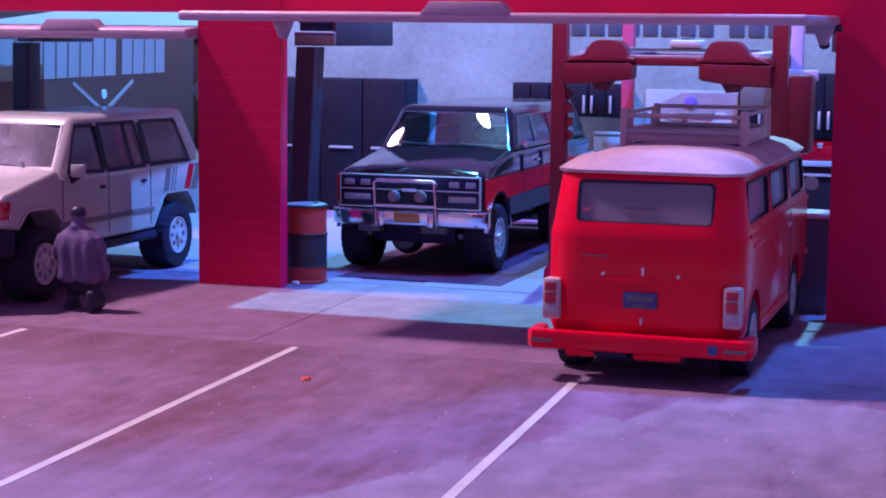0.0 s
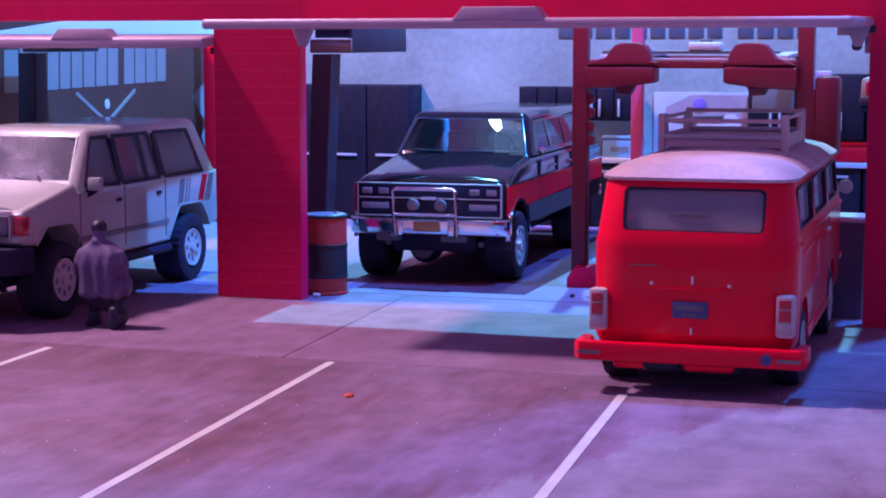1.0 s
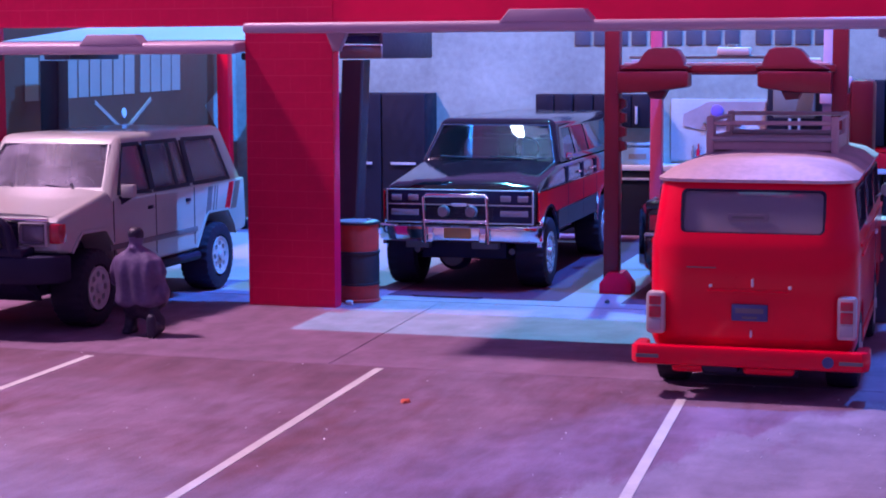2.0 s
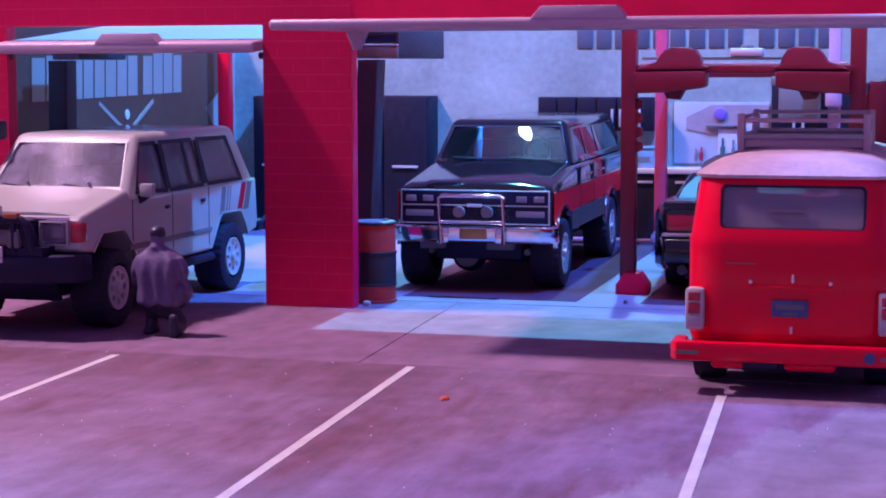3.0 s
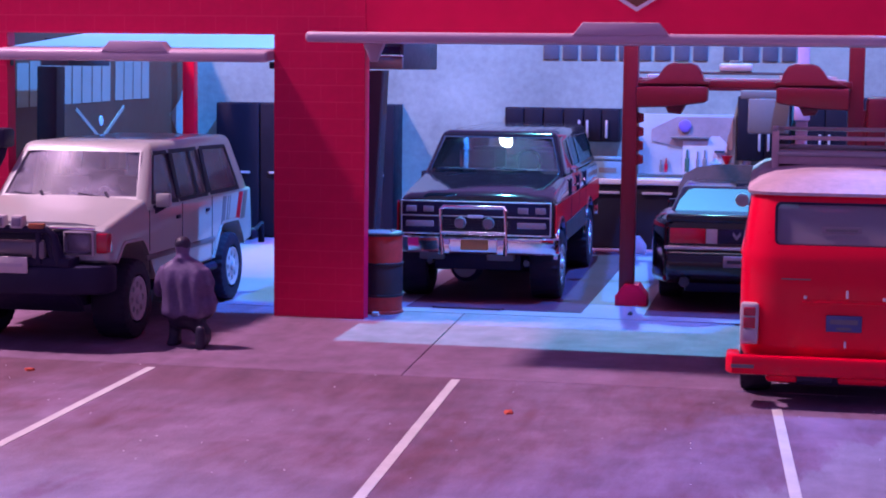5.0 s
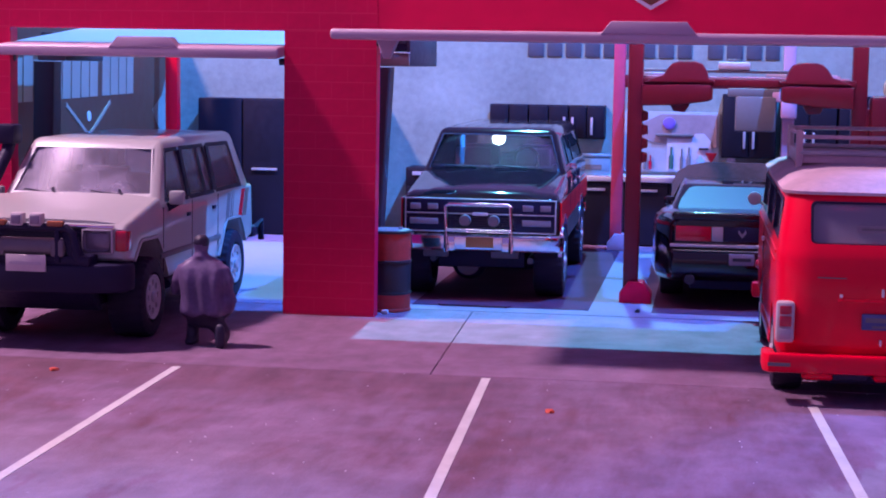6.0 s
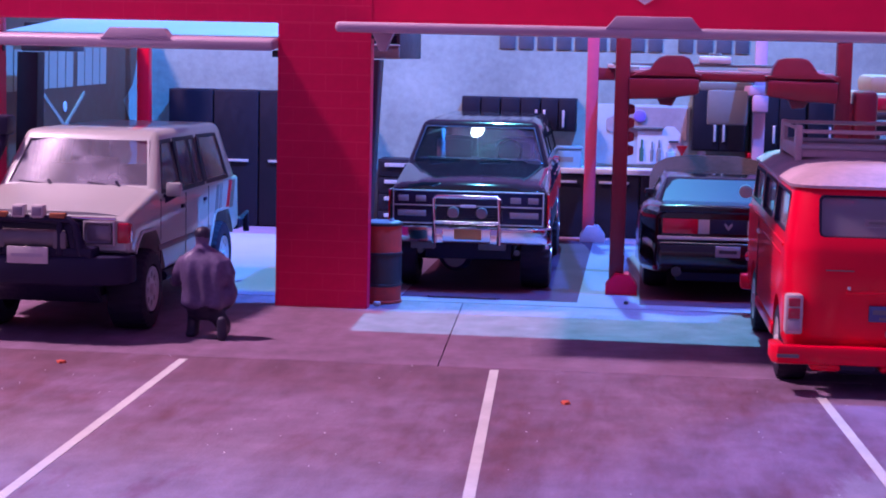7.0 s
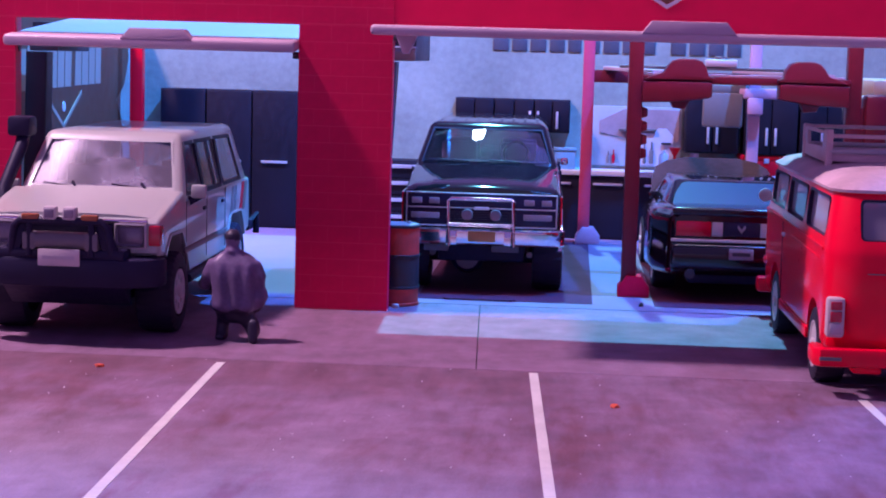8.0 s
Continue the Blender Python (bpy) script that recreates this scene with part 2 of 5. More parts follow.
def thing(name, x, y, z, rz, label, category, group="", kind=""):
    ob = new(name)
    ob.empty_display_size = 0.002
    ob.matrix_world = pose(x * MM, y * MM, z * MM, 0, 0, rz)
    return tagged(ob, label, category, group, kind)


def setting(name, bm, mat, label, category, smooth=40):
    return tagged(part(name, bm, mat, None, "", smooth), label, category, "", "structure")


def box(x0, x1, y0, y1, z0, z1, bevel=0.0, seg=2):
    bm = bmesh.new()
    v = [bm.verts.new((x, y, z)) for z in (z0, z1) for y in (y0, y1) for x in (x0, x1)]
    for q in ((0, 2, 3, 1), (4, 5, 7, 6), (0, 1, 5, 4), (1, 3, 7, 5), (3, 2, 6, 7), (2, 0, 4, 6)):
        bm.faces.new([v[i] for i in q])
    if bevel:
        bmesh.ops.bevel(bm, geom=bm.edges[:], offset=bevel, segments=seg, profile=0.5, affect="EDGES")
    return bm


def join(*bms):
    """All into the first one."""
    for b in bms[1:]:
        tmp = bpy.data.meshes.new("tmp")
        b.to_mesh(tmp)
        b.free()
        bms[0].from_mesh(tmp)
        bpy.data.meshes.remove(tmp)
    return bms[0]


def moved(bm, x=0, y=0, z=0, rx=0, ry=0, rz=0):
    bmesh.ops.transform(bm, matrix=pose(x, y, z, rx, ry, rz), verts=bm.verts)
    return bm


def cyl(x, y, z, r, h, axis="z", seg=24, r2=None, bevel=0.0):
    """A cylinder with its middle at x, y, z."""
    bm = bmesh.new()
    bmesh.ops.create_cone(bm, cap_ends=True, segments=seg, radius1=r, radius2=r if r2 is None else r2, depth=h)
    if bevel:
        rim = [e for e in bm.edges if len(e.link_faces) == 2 and e.calc_face_angle(0) > 1.0]
        bmesh.ops.bevel(bm, geom=rim, offset=bevel, segments=2, profile=0.5, affect="EDGES")
    turn = {"z": (0, 0, 0), "x": (0, 90, 0), "y": (90, 0, 0)}[axis]
    return moved(bm, x, y, z, *turn)


def prism(poly, a, b, axis="x", bevel=0.0, seg=2):
    """A polygon pushed from a to b along an axis. The polygon's two numbers are the other two axes, in order."""
    bm = bmesh.new()

    def at(p, k):
        return {"x": (k, p[0], p[1]), "y": (p[0], k, p[1]), "z": (p[0], p[1], k)}[axis]

    lo = [bm.verts.new(at(p, a)) for p in poly]
    hi = [bm.verts.new(at(p, b)) for p in poly]
    f0, f1 = bm.faces.new(lo), bm.faces.new(hi[::-1])
    n = len(poly)
    for i in range(n):
        bm.faces.new((lo[i], hi[i], hi[(i + 1) % n], lo[(i + 1) % n]))
    bmesh.ops.recalc_face_normals(bm, faces=bm.faces)
    if bevel:
        rim = list(set(f0.edges[:] + f1.edges[:]))
        bmesh.ops.bevel(bm, geom=rim, offset=bevel, segments=seg, profile=0.5, affect="EDGES", clamp_overlap=True)
    return bm


def tube(points, r, seg=8):
    """A round bar along points."""
    bm = bmesh.new()
    pts = [Vector(p) for p in points]
    rings = []
    for i, p in enumerate(pts):
        d = (pts[min(i + 1, len(pts) - 1)] - pts[max(i - 1, 0)]).normalized()
        q = d.to_track_quat("Z", "Y")
        rings.append([bm.verts.new(p + q @ Vector((r * math.cos(k * math.tau / seg), r * math.sin(k * math.tau / seg), 0))) for k in range(seg)])
    for a, b in zip(rings, rings[1:]):
        for k in range(seg):
            bm.faces.new((a[k], a[(k + 1) % seg], b[(k + 1) % seg], b[k]))
    bm.faces.new(rings[0][::-1])
    bm.faces.new(rings[-1])
    return bm


def loft(rings):
    """Closed rings of equal count, skinned and capped."""
    bm = bmesh.new()
    vs = [[bm.verts.new(p) for p in ring] for ring in rings]
    n = len(vs[0])
    for a, b in zip(vs, vs[1:]):
        for k in range(n):
            bm.faces.new((a[k], a[(k + 1) % n], b[(k + 1) % n], b[k]))
    bm.faces.new(vs[0][::-1])
    bm.faces.new(vs[-1])
    bmesh.ops.recalc_face_normals(bm, faces=bm.faces)
    return bm


def plan_ring(hw, y0, y1, r, z, n=6, crown=0.0):
    """A rounded rectangle seen from above, at height z; crown lifts the middle."""
    pts = []
    for cx, cy, a0 in ((hw - r, y1 - r, 0), (-hw + r, y1 - r, 90), (-hw + r, y0 + r, 180), (hw - r, y0 + r, 270)):
        for k in range(n + 1):
            a = radians(a0 + 90 * k / n)
            pts.append((cx + r * math.cos(a), cy + r * math.sin(a), z))
    return pts


def hull(stations):
    """A body skinned over cross-sections: (y, right half from the sill up to the middle as (x, z) points)."""
    return loft([[(px, y, pz) for px, pz in half] + [(-px, y, pz) for px, pz in half[::-1] if px > 0.01] for y, half in stations])


def temporary(bm):
    me = bpy.data.meshes.new("tmp")
    bmesh.ops.recalc_face_normals(bm, faces=bm.faces)
    bm.to_mesh(me)
    bm.free()
    return new("tmp", me)


def carved(bm, cutters, mode="DIFFERENCE"):
    """The solid bm with the solids in cutters taken away."""
    ob = temporary(bm)
    tools = [temporary(c) for c in cutters]
    for t in tools:
        m = ob.modifiers.new("carve", "BOOLEAN")
        m.operation, m.solver, m.object = mode, "EXACT", t
    deps = bpy.context.evaluated_depsgraph_get()
    deps.update()
    me = bpy.data.meshes.new_from_object(ob.evaluated_get(deps))
    out = bmesh.new()
    out.from_mesh(me)
    bpy.data.meshes.remove(me)
    for o in (ob, *tools):
        old = o.data
        bpy.data.objects.remove(o)
        bpy.data.meshes.remove(old)
    return out


def blended(bm, voxel):
    """Overlapping lumps melted into one skin."""
    ob = temporary(bm)
    m = ob.modifiers.new("melt", "REMESH")
    m.mode, m.voxel_size = "VOXEL", voxel
    s = ob.modifiers.new("smooth", "SMOOTH")
    s.iterations, s.factor = 4, 0.5
    deps = bpy.context.evaluated_depsgraph_get()
    deps.update()
    me = bpy.data.meshes.new_from_object(ob.evaluated_get(deps))
    out = bmesh.new()
    out.from_mesh(me)
    bpy.data.meshes.remove(me)
    old = ob.data
    bpy.data.objects.remove(ob)
    bpy.data.meshes.remove(old)
    return out


def ball(x, y, z, rx, ry, rz, seg=16):
    bm = bmesh.new()
    bmesh.ops.create_uvsphere(bm, u_segments=seg, v_segments=seg // 2, radius=1)
    bmesh.ops.scale(bm, vec=(rx, ry, rz), verts=bm.verts)
    return moved(bm, x, y, z)


# ---------------------------------------------------------------- ground and building shell

setting("ground", box(-420, 460, -460, 420, -20, -0.5), TABLE, "dark table top that carries the diorama", "table top")
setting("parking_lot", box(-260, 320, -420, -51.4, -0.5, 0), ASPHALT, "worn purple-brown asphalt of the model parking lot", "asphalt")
# concrete apron in slabs, with open joints
JOINT = 0.12
slabs = ([(-260, -51.0), (18.0, -51.0), (15.2, 11.5), (-260, 11.5)], [(18.0 + JOINT, -51.0), (320, -51.0), (320, 11.5), (15.2 + JOINT, 11.5)])
for k, poly in enumerate(slabs):
    setting("pavement_%d" % (k + 1), prism(poly, -0.5, 0, "z", 0.06, 1), WORN_CONCRETE, "smooth grey concrete apron slab before the garage", "pavement")
setting("floor", box(-260, 320, 11.9, 150, -0.5, 0), CONCRETE, "smooth grey concrete garage floor", "floor")

for x0, y0, x1, y1 in ((-17.5, -54.0, -14.5, -150), (26.1, -52.6, 30.7, -150), (69.5, -62.2, 74.0, -150), (-60.6, -54, -58.6, -150), (113, -58, 117, -150)):
    w = 0.62
    part_bm = prism([(x0 - w, y0), (x1 - w, y1), (x1 + w, y1), (x0 + w, y0)], 0.0, 0.06, "z")
    tagged(part("parking_line", part_bm, LINE), "worn white painted parking bay line on asphalt", "line", "parking lines", "structure")

# front wall height; the unseen upper part is added to block lamplight
FRONT_Z = 250
BAY1 = (-64.2, -15.8)
BAY2 = (0.0, 94.2)
HEAD = 47.9
T = 3.0
front = carved(box(-150, 103.8, 0, T, 0, FRONT_Z), [box(BAY1[0], BAY1[1], -5, 10, -5, HEAD), box(BAY2[0], BAY2[1], -5, 10, -5, HEAD)])
FACADE = setting("wall_front", front, RED_WALL, "red plastic garage front with two door openings", "wall")
setting("wall_back", box(-79, 140, 140, 144, 0, 62), WHITE_WALL, "pale rough plaster rear wall of the garage", "wall")
setting("wall_left", box(-83, -79, T, 144, 0, 53), WHITE_WALL, "pale plaster side wall of the garage", "wall")
setting("wall_right", box(140, 144, 84, 144, 0, 62), WHITE_WALL, "pale plaster side wall of the garage", "wall")

# thin dark brown sheets on the floor under the parked cars
DARK_SHEET = material("dark_sheet", (0.105, 0.034, 0.068), 0.9, vary=0.3, size=5, bump=0.4, fine=0.1, spec=0.08)
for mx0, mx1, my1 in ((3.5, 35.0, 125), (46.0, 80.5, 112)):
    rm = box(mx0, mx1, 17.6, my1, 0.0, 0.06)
    tagged(part("dark_sheet", rm, DARK_SHEET), "thin dark brown sheet on the garage floor", "mat", "floor mats")
tagged(part("sheet_flap", prism([(8.2, 17.7), (8.8, 16.9), (20.6, 16.7), (21.2, 17.7)], 0.0, 0.3, "z"), DARK_SHEET), "small dark flap at the front of a floor sheet", "mat")

# ---------------------------------------------------------------- parts that vehicles share


def arc(cy, cz, r, a0, a1, n=10):
    return [(cy + r * math.cos(radians(a0 + (a1 - a0) * k / n)), cz + r * math.sin(radians(a0 + (a1 - a0) * k / n))) for k in range(n + 1)]


def wheel(parent, x, y, r, width, rim_r, rim_mat, side, spokes=8, blocks=28, dish=0.5):
    """A tyre with tread blocks and a rim with holes; side is +1 where the outer face looks to +x."""
    prof = [(0.62 * r, 0.5), (0.84 * r, 0.52), (0.95 * r, 0.47), (r * 0.985, 0.34), (r * 0.985, -0.34), (0.95 * r, -0.47), (0.84 * r, -0.52), (0.62 * r, -0.5)]
    seg = blocks * 4
    bm = bmesh.new()
    rings = []
    for k in range(seg):
        a = math.tau * k / seg
        row = []
        for i, (p, q) in enumerate(prof):
            if 2 <= i <= 5:
                raised = (k + (2 if i > 3 else 0)) % 4 < 2
                p = p * (1.012 if raised else 0.975)
            row.append(bm.verts.new((q * width, min(p, r) * math.cos(a), min(p, r) * math.sin(a))))
        rings.append(row)
    n = len(prof)
    for k in range(seg):
        a, b = rings[k], rings[(k + 1) % seg]
        for i in range(n):
            bm.faces.new((a[i], a[(i + 1) % n], b[(i + 1) % n], b[i]))
    ty = part("tyre", moved(bm, x, y, r), RUBBER, parent, "black rubber tyre with tread blocks")
    o = side * width * 0.5
    disc = cyl(0, 0, 0, rim_r, width * 0.55, "x", 32, bevel=0.12)
    disc = moved(disc, x + side * (width * 0.22 - dish * 0.3), y, r)
    cuts = []
    if spokes:
        for k in range(spokes):
            a = math.tau * k / spokes
            cuts.append(cyl(x + o, y + 0.66 * rim_r * math.cos(a), r + 0.66 * rim_r * math.sin(a), rim_r * 0.17, 1.6, "x", 10))
    disc = carved(disc, cuts) if cuts else disc
    rim = part("rim", disc, rim_mat, ty)
    part("hub", cyl(x + side * (width * 0.5 - dish * 0.3 + 0.1), y, r, rim_r * 0.26, 0.7, "x", 16, bevel=0.1), rim_mat, rim)
    lip = bmesh.new()
    for k in range(32):
        a = math.tau * k / 32
        for q, p in ((0.0, rim_r * 0.9), (0.35, rim_r * 0.97), (0.35, rim_r * 1.05), (0.0, rim_r * 1.06)):
            lip.verts.new((x + side * (width * 0.5 - 0.15 + q * 0.5), y + p * math.cos(a), r + p * math.sin(a)))
    lip.verts.ensure_lookup_table()
    for k in range(32):
        for i in range(3):
            a, b = k * 4 + i, ((k + 1) % 32) * 4 + i
            lip.faces.new([lip.verts[j] for j in (a, a + 1, b + 1, b)])
    part("rim_lip", lip, rim_mat, ty)
    return ty


def house(corners_low, corners_top, bevel):
    """A cabin solid out of (half width, front y, rear y, z) below and above."""
    (w0, f0, r0, z0), (w1, f1, r1, z1) = corners_low, corners_top
    bm = bmesh.new()
    lo = [bm.verts.new(p) for p in ((-w0, f0, z0), (w0, f0, z0), (w0, r0, z0), (-w0, r0, z0))]
    hi = [bm.verts.new(p) for p in ((-w1, f1, z1), (w1, f1, z1), (w1, r1, z1), (-w1, r1, z1))]
    bm.faces.new(lo[::-1])
    bm.faces.new(hi)
    for k in range(4):
        bm.faces.new((lo[k], lo[(k + 1) % 4], hi[(k + 1) % 4], hi[k]))
    bmesh.ops.recalc_face_normals(bm, faces=bm.faces)
    if bevel:
        edges = [e for e in bm.edges if any(v.co.z > z0 + 0.1 for v in e.verts)]
        bmesh.ops.bevel(bm, geom=edges, offset=bevel, segments=3, profile=0.5, affect="EDGES")
    return bm


def cabin(parent, low, top, mat, side_windows, front_window, rear_window, bevel, wall, glass_mat, name="cabin", glass_front=None, frame_w=0.0, gasket_mat=None):
    """A hollow cabin with real openings and a pane in each. Windows are (y, z) outlines; front and rear ones are (half width low, half width top, z low, z top)."""
    (w0, f0, r0, z0), (w1, f1, r1, z1) = low, top
    solid = house(low, top, bevel)
    inner = house((w0 - wall, f0 + wall * 0.9, r0 - wall * 0.9, z0 - 1), (w1 - wall, f1 + wall * 0.9, r1 - wall * 0.9, z1 - wall), 0)
    cuts = [inner]
    for poly in side_windows:
        cuts.append(prism(poly, -w0 - 3, w0 + 3, "x"))

    def edge_y(a, b, z):
        return a + (b - a) * (z - z0) / (z1 - z0)

    def edge_w(z):
        return w0 + (w1 - w0) * (z - z0) / (z1 - z0)

    for spec, a, b, s in ((front_window, f0, f1, -1), (rear_window, r0, r1, 1)):
        if spec:
            wl, wh, zl, zh = spec
            yl, yh = edge_y(a, b, zl), edge_y(a, b, zh)
            rings = []
            for d in (-2.0, 2.0):
                rings.append([(-wl, yl + d * s, zl), (wl, yl + d * s, zl), (wh, yh + d * s, zh), (-wh, yh + d * s, zh)])
            cuts.append(loft(rings))
    shell = carved(solid, cuts)
    ob = part(name, shell, mat, parent)
    for poly in side_windows:
        for s in (-1, 1):
            cy = sum(p[0] for p in poly) / len(poly)
            cz = sum(p[1] for p in poly) / len(poly)
            rings = []
            for d in (0.35, 0.15):
                rings.append([(s * (edge_w(z) - d), cy + (y - cy) * 1.03, cz + (z - cz) * 1.03) for y, z in poly])
            part("window", loft(rings), glass_mat, ob).visible_shadow = False
            if frame_w:
                half_y = max(abs(p[0] - cy) for p in poly)
                half_z = max(abs(p[1] - cz) for p in poly)
                ky, kz = 1 + frame_w / half_y, 1 + frame_w * 0.7 / half_z
                rings = [[(s * (edge_w(z) + d), cy + (y - cy) * ky, cz + (z - cz) * kz) for y, z in poly] for d in (0.06, -0.3)]
                for r in rings:
                    for i, p in enumerate(r):
                        r[i] = (s * (edge_w(p[2]) + (0.06 if r is rings[0] else -0.3)), p[1], p[2])
                part("window_frame", carved(loft(rings), [prism(poly, -30, 30, "x")]), BLACK_TRIM, ob)
    for spec, a, b, s, nm in ((front_window, f0, f1, -1, "windscreen"), (rear_window, r0, r1, 1, "rear_window")):
        if spec:
            wl, wh, zl, zh = spec
            yl, yh = edge_y(a, b, zl), edge_y(a, b, zh)
            pane = bmesh.new()
            rows = []
            for iz in range(5):
                u = iz / 4
                rows.append([pane.verts.new(((wl + (wh - wl) * u) * (2 * ix / 12 - 1), yl + (yh - yl) * u - 0.3 * s + s * 1.15 * (1 - (2 * ix / 12 - 1) ** 2), zl + (zh - zl) * u)) for ix in range(13)])
            for a2, b2 in zip(rows, rows[1:]):
                for ix in range(12):
                    pane.faces.new((a2[ix], a2[ix + 1], b2[ix + 1], b2[ix]))
            ext = bmesh.ops.extrude_face_region(pane, geom=pane.faces[:])
            bmesh.ops.translate(pane, vec=(0, -0.15 * s, 0), verts=[v for v in ext["geom"] if isinstance(v, bmesh.types.BMVert)])
            part(nm, pane, (glass_front or glass_mat), ob).visible_shadow = False
            if nm == "windscreen":
                gasket = loft([[(-wl - 0.25, yl - 0.02 * s, zl - 0.25), (wl + 0.25, yl - 0.02 * s, zl - 0.25), (wh + 0.25, yh - 0.02 * s, zh + 0.25), (-wh - 0.25, yh - 0.02 * s, zh + 0.25)],
                               [(-wl - 0.25, yl + 0.1 * s, zl - 0.25), (wl + 0.25, yl + 0.1 * s, zl - 0.25), (wh + 0.25, yh + 0.1 * s, zh + 0.25), (-wh - 0.25, yh + 0.1 * s, zh + 0.25)]])
                hole = loft([[(-wl, yl - 2, zl), (wl, yl - 2, zl), (wh, yh - 2, zh), (-wh, yh - 2, zh)], [(-wl, yl + 2, zl), (wl, yl + 2, zl), (wh, yh + 2, zh), (-wh, yh + 2, zh)]])
                part("windscreen_gasket", carved(gasket, [hole]), gasket_mat or BLACK_TRIM, ob)
    return ob


def seats(parent, rows, half, z0, z1, front=1, mat=None):
    for y in rows:
        for s in (-1, 1):
            b = join(box(s * half * 0.55 - half * 0.33, s * half * 0.55 + half * 0.33, y - 2.4, y + 2.4, z0, z0 + 1.8, 0.5),
                     box(s * half * 0.55 - half * 0.33, s * half * 0.55 + half * 0.33, y + front * 1.6, y + front * 3.0, z0, z1, 0.5))
            part("seat", b, mat or SEAT, parent)


# ---------------------------------------------------------------- lifted beige off-road wagon


def off_road_wagon(x, y, rz):
    t = thing("off_road_wagon", x, y, 0, rz, "lifted beige model off-road wagon with a snorkel and bull bar", "toy car")
    W, R = 13.7, 6.25
    FA, RA = -29.2, 17.6
    low, belt = 8.2, 19.9
    side = [(-40, 12.9), (-40.6, 13.4), (-40.6, 17.7), (-39.8, 18.4), (-24.5, 21.3), (-23.0, belt), (30.2, belt), (31.0, 12), (30.5, 10.2)]
    # squared wheel arches with cut corners
    arches = {RA: [(RA + 8.0, 9.6), (RA + 7.2, 11.4), (RA + 5.0, 13.9), (RA + 4.2, 14.3), (RA - 3.8, 14.4), (RA - 4.7, 13.9), (RA - 9.0, 8.6)],
              FA: [(FA + 8.6, 8.5), (FA + 6.0, 12.4), (FA + 3.6, 14.8), (FA + 2.8, 15.1), (FA - 4.0, 15.2), (FA - 4.8, 14.8), (FA - 7.4, 12.5)]}
    side += [(RA + 8.6, 9.6)] + arches[RA] + [(RA - 9.4, low), (FA + 9.0, low)] + arches[FA] + [(FA - 8.4, 12.6)]
    part("body", prism(side, -W, W, "x", 0.7, 3), CREAM, t)
    # chassis and inner guards
    part("chassis", join(box(-8, 8, -37.4, 29, 5.6, 10, 0.3), box(-W + 1.2, W - 1.2, FA + 8, RA - 8, 6.6, 9, 0.4)), BLACK_TRIM, t)
    for ay in (FA, RA):
        part("axle", join(tube([(-11, ay, R), (11, ay, R)], 0.9), ball(2, ay, R, 2, 2, 2)), BLACK_TRIM, t)
    for ay in (FA, RA):
        for s in (-1, 1):
            wheel(t, s * 11.4, ay, R, 5.6, 3.3, RIM_GREY, s, 8)
    win = [[(-19.6, 20.9), (-8.8, 20.5), (-9.6, 27.9), (-15.0, 27.9)],
           [(-6.6, 20.5), (1.2, 20.5), (0.6, 27.8), (-7.0, 27.9)],
           [(2.6, 20.5), (6.0, 20.5), (5.0, 27.8), (1.9, 27.8)],
           [(9.0, 20.5), (23.6, 20.5), (20.6, 27.6), (8.2, 27.8)]]
    c = cabin(t, (13.3, -24.2, 30.0, 19.6), (11.0, -15.0, 25.2, 29.9), CREAM, win, (11.3, 9.7, 21.6, 28.4), (10.5, 9.6, 21, 27), 1.3, 0.8, HAZY, glass_front=DUSTY, frame_w=0.95, gasket_mat=CREAM)
    # dark pillars between the side windows
    for y0 in (-7.8, 7.4):
        for s in (-1, 1):
            part("pillar_trim", loft([[(s * 13.25, y0 - 0.9, 20.3), (s * 13.25, y0 + 0.9, 20.3), (s * 13.0, y0 + 0.9, 20.3), (s * 13.0, y0 - 0.9, 20.3)],
                                      [(s * 11.78, y0 - 1.2, 28.0), (s * 11.78, y0 + 0.4, 28.0), (s * 11.5, y0 + 0.4, 28.0), (s * 11.5, y0 - 1.2, 28.0)]]), BLACK_TRIM, c)
    seats(t, (-10, 6), 11, 14, 24)
    part("dashboard", box(-12, 12, -22, -18, 15, 21.2, 0.6), BLACK_TRIM, t)
    part("steering_wheel", cyl(5, -16.5, 20.8, 2.2, 0.5, "y", 20), BLACK_TRIM, t)
    # bonnet with a slight crown and a pressed edge
    bon = bmesh.new()
    rows = []
    for k in range(7):
        yy = -39.8 + 15.2 * k / 6
        base = 18.35 + 2.85 * k / 6
        rows.append([bon.verts.new((xx, yy, base + 0.55 * (1 - (xx / 12.6) ** 4))) for xx in [-12.6 + 25.2 * j / 12 for j in range(13)]])
    for a, b in zip(rows, rows[1:]):
        for j in range(12):
            bon.faces.new((a[j], a[j + 1], b[j + 1], b[j]))
    ext = bmesh.ops.extrude_face_region(bon, geom=bon.faces[:])
    bmesh.ops.translate(bon, vec=(0, 0, -0.6), verts=[v for v in ext["geom"] if isinstance(v, bmesh.types.BMVert)])
    part("bonnet", bon, CREAM, t)
    for s in (-1, 1):
        part("wiper", join(tube([(s * 5.5 + 2, -24.3, 21.5), (s * 5.5 - 3.5, -23.7, 22.0)], 0.14), tube([(s * 5.5 + 2.2, -25.0, 21.4), (s * 5.5 + 1.4, -24.3, 22.3)], 0.25)), BLACK_TRIM, t)
        # headlamp, marker, mirror, door lines, arch flare
        hx = s * 9.45
        lamp = part("headlamp", box(hx - 2.3, hx + 2.3, -41.15, -40.4, 14.3, 17.6, 0.5), GREY_TRIM, t, "square headlamp with a dull rim")
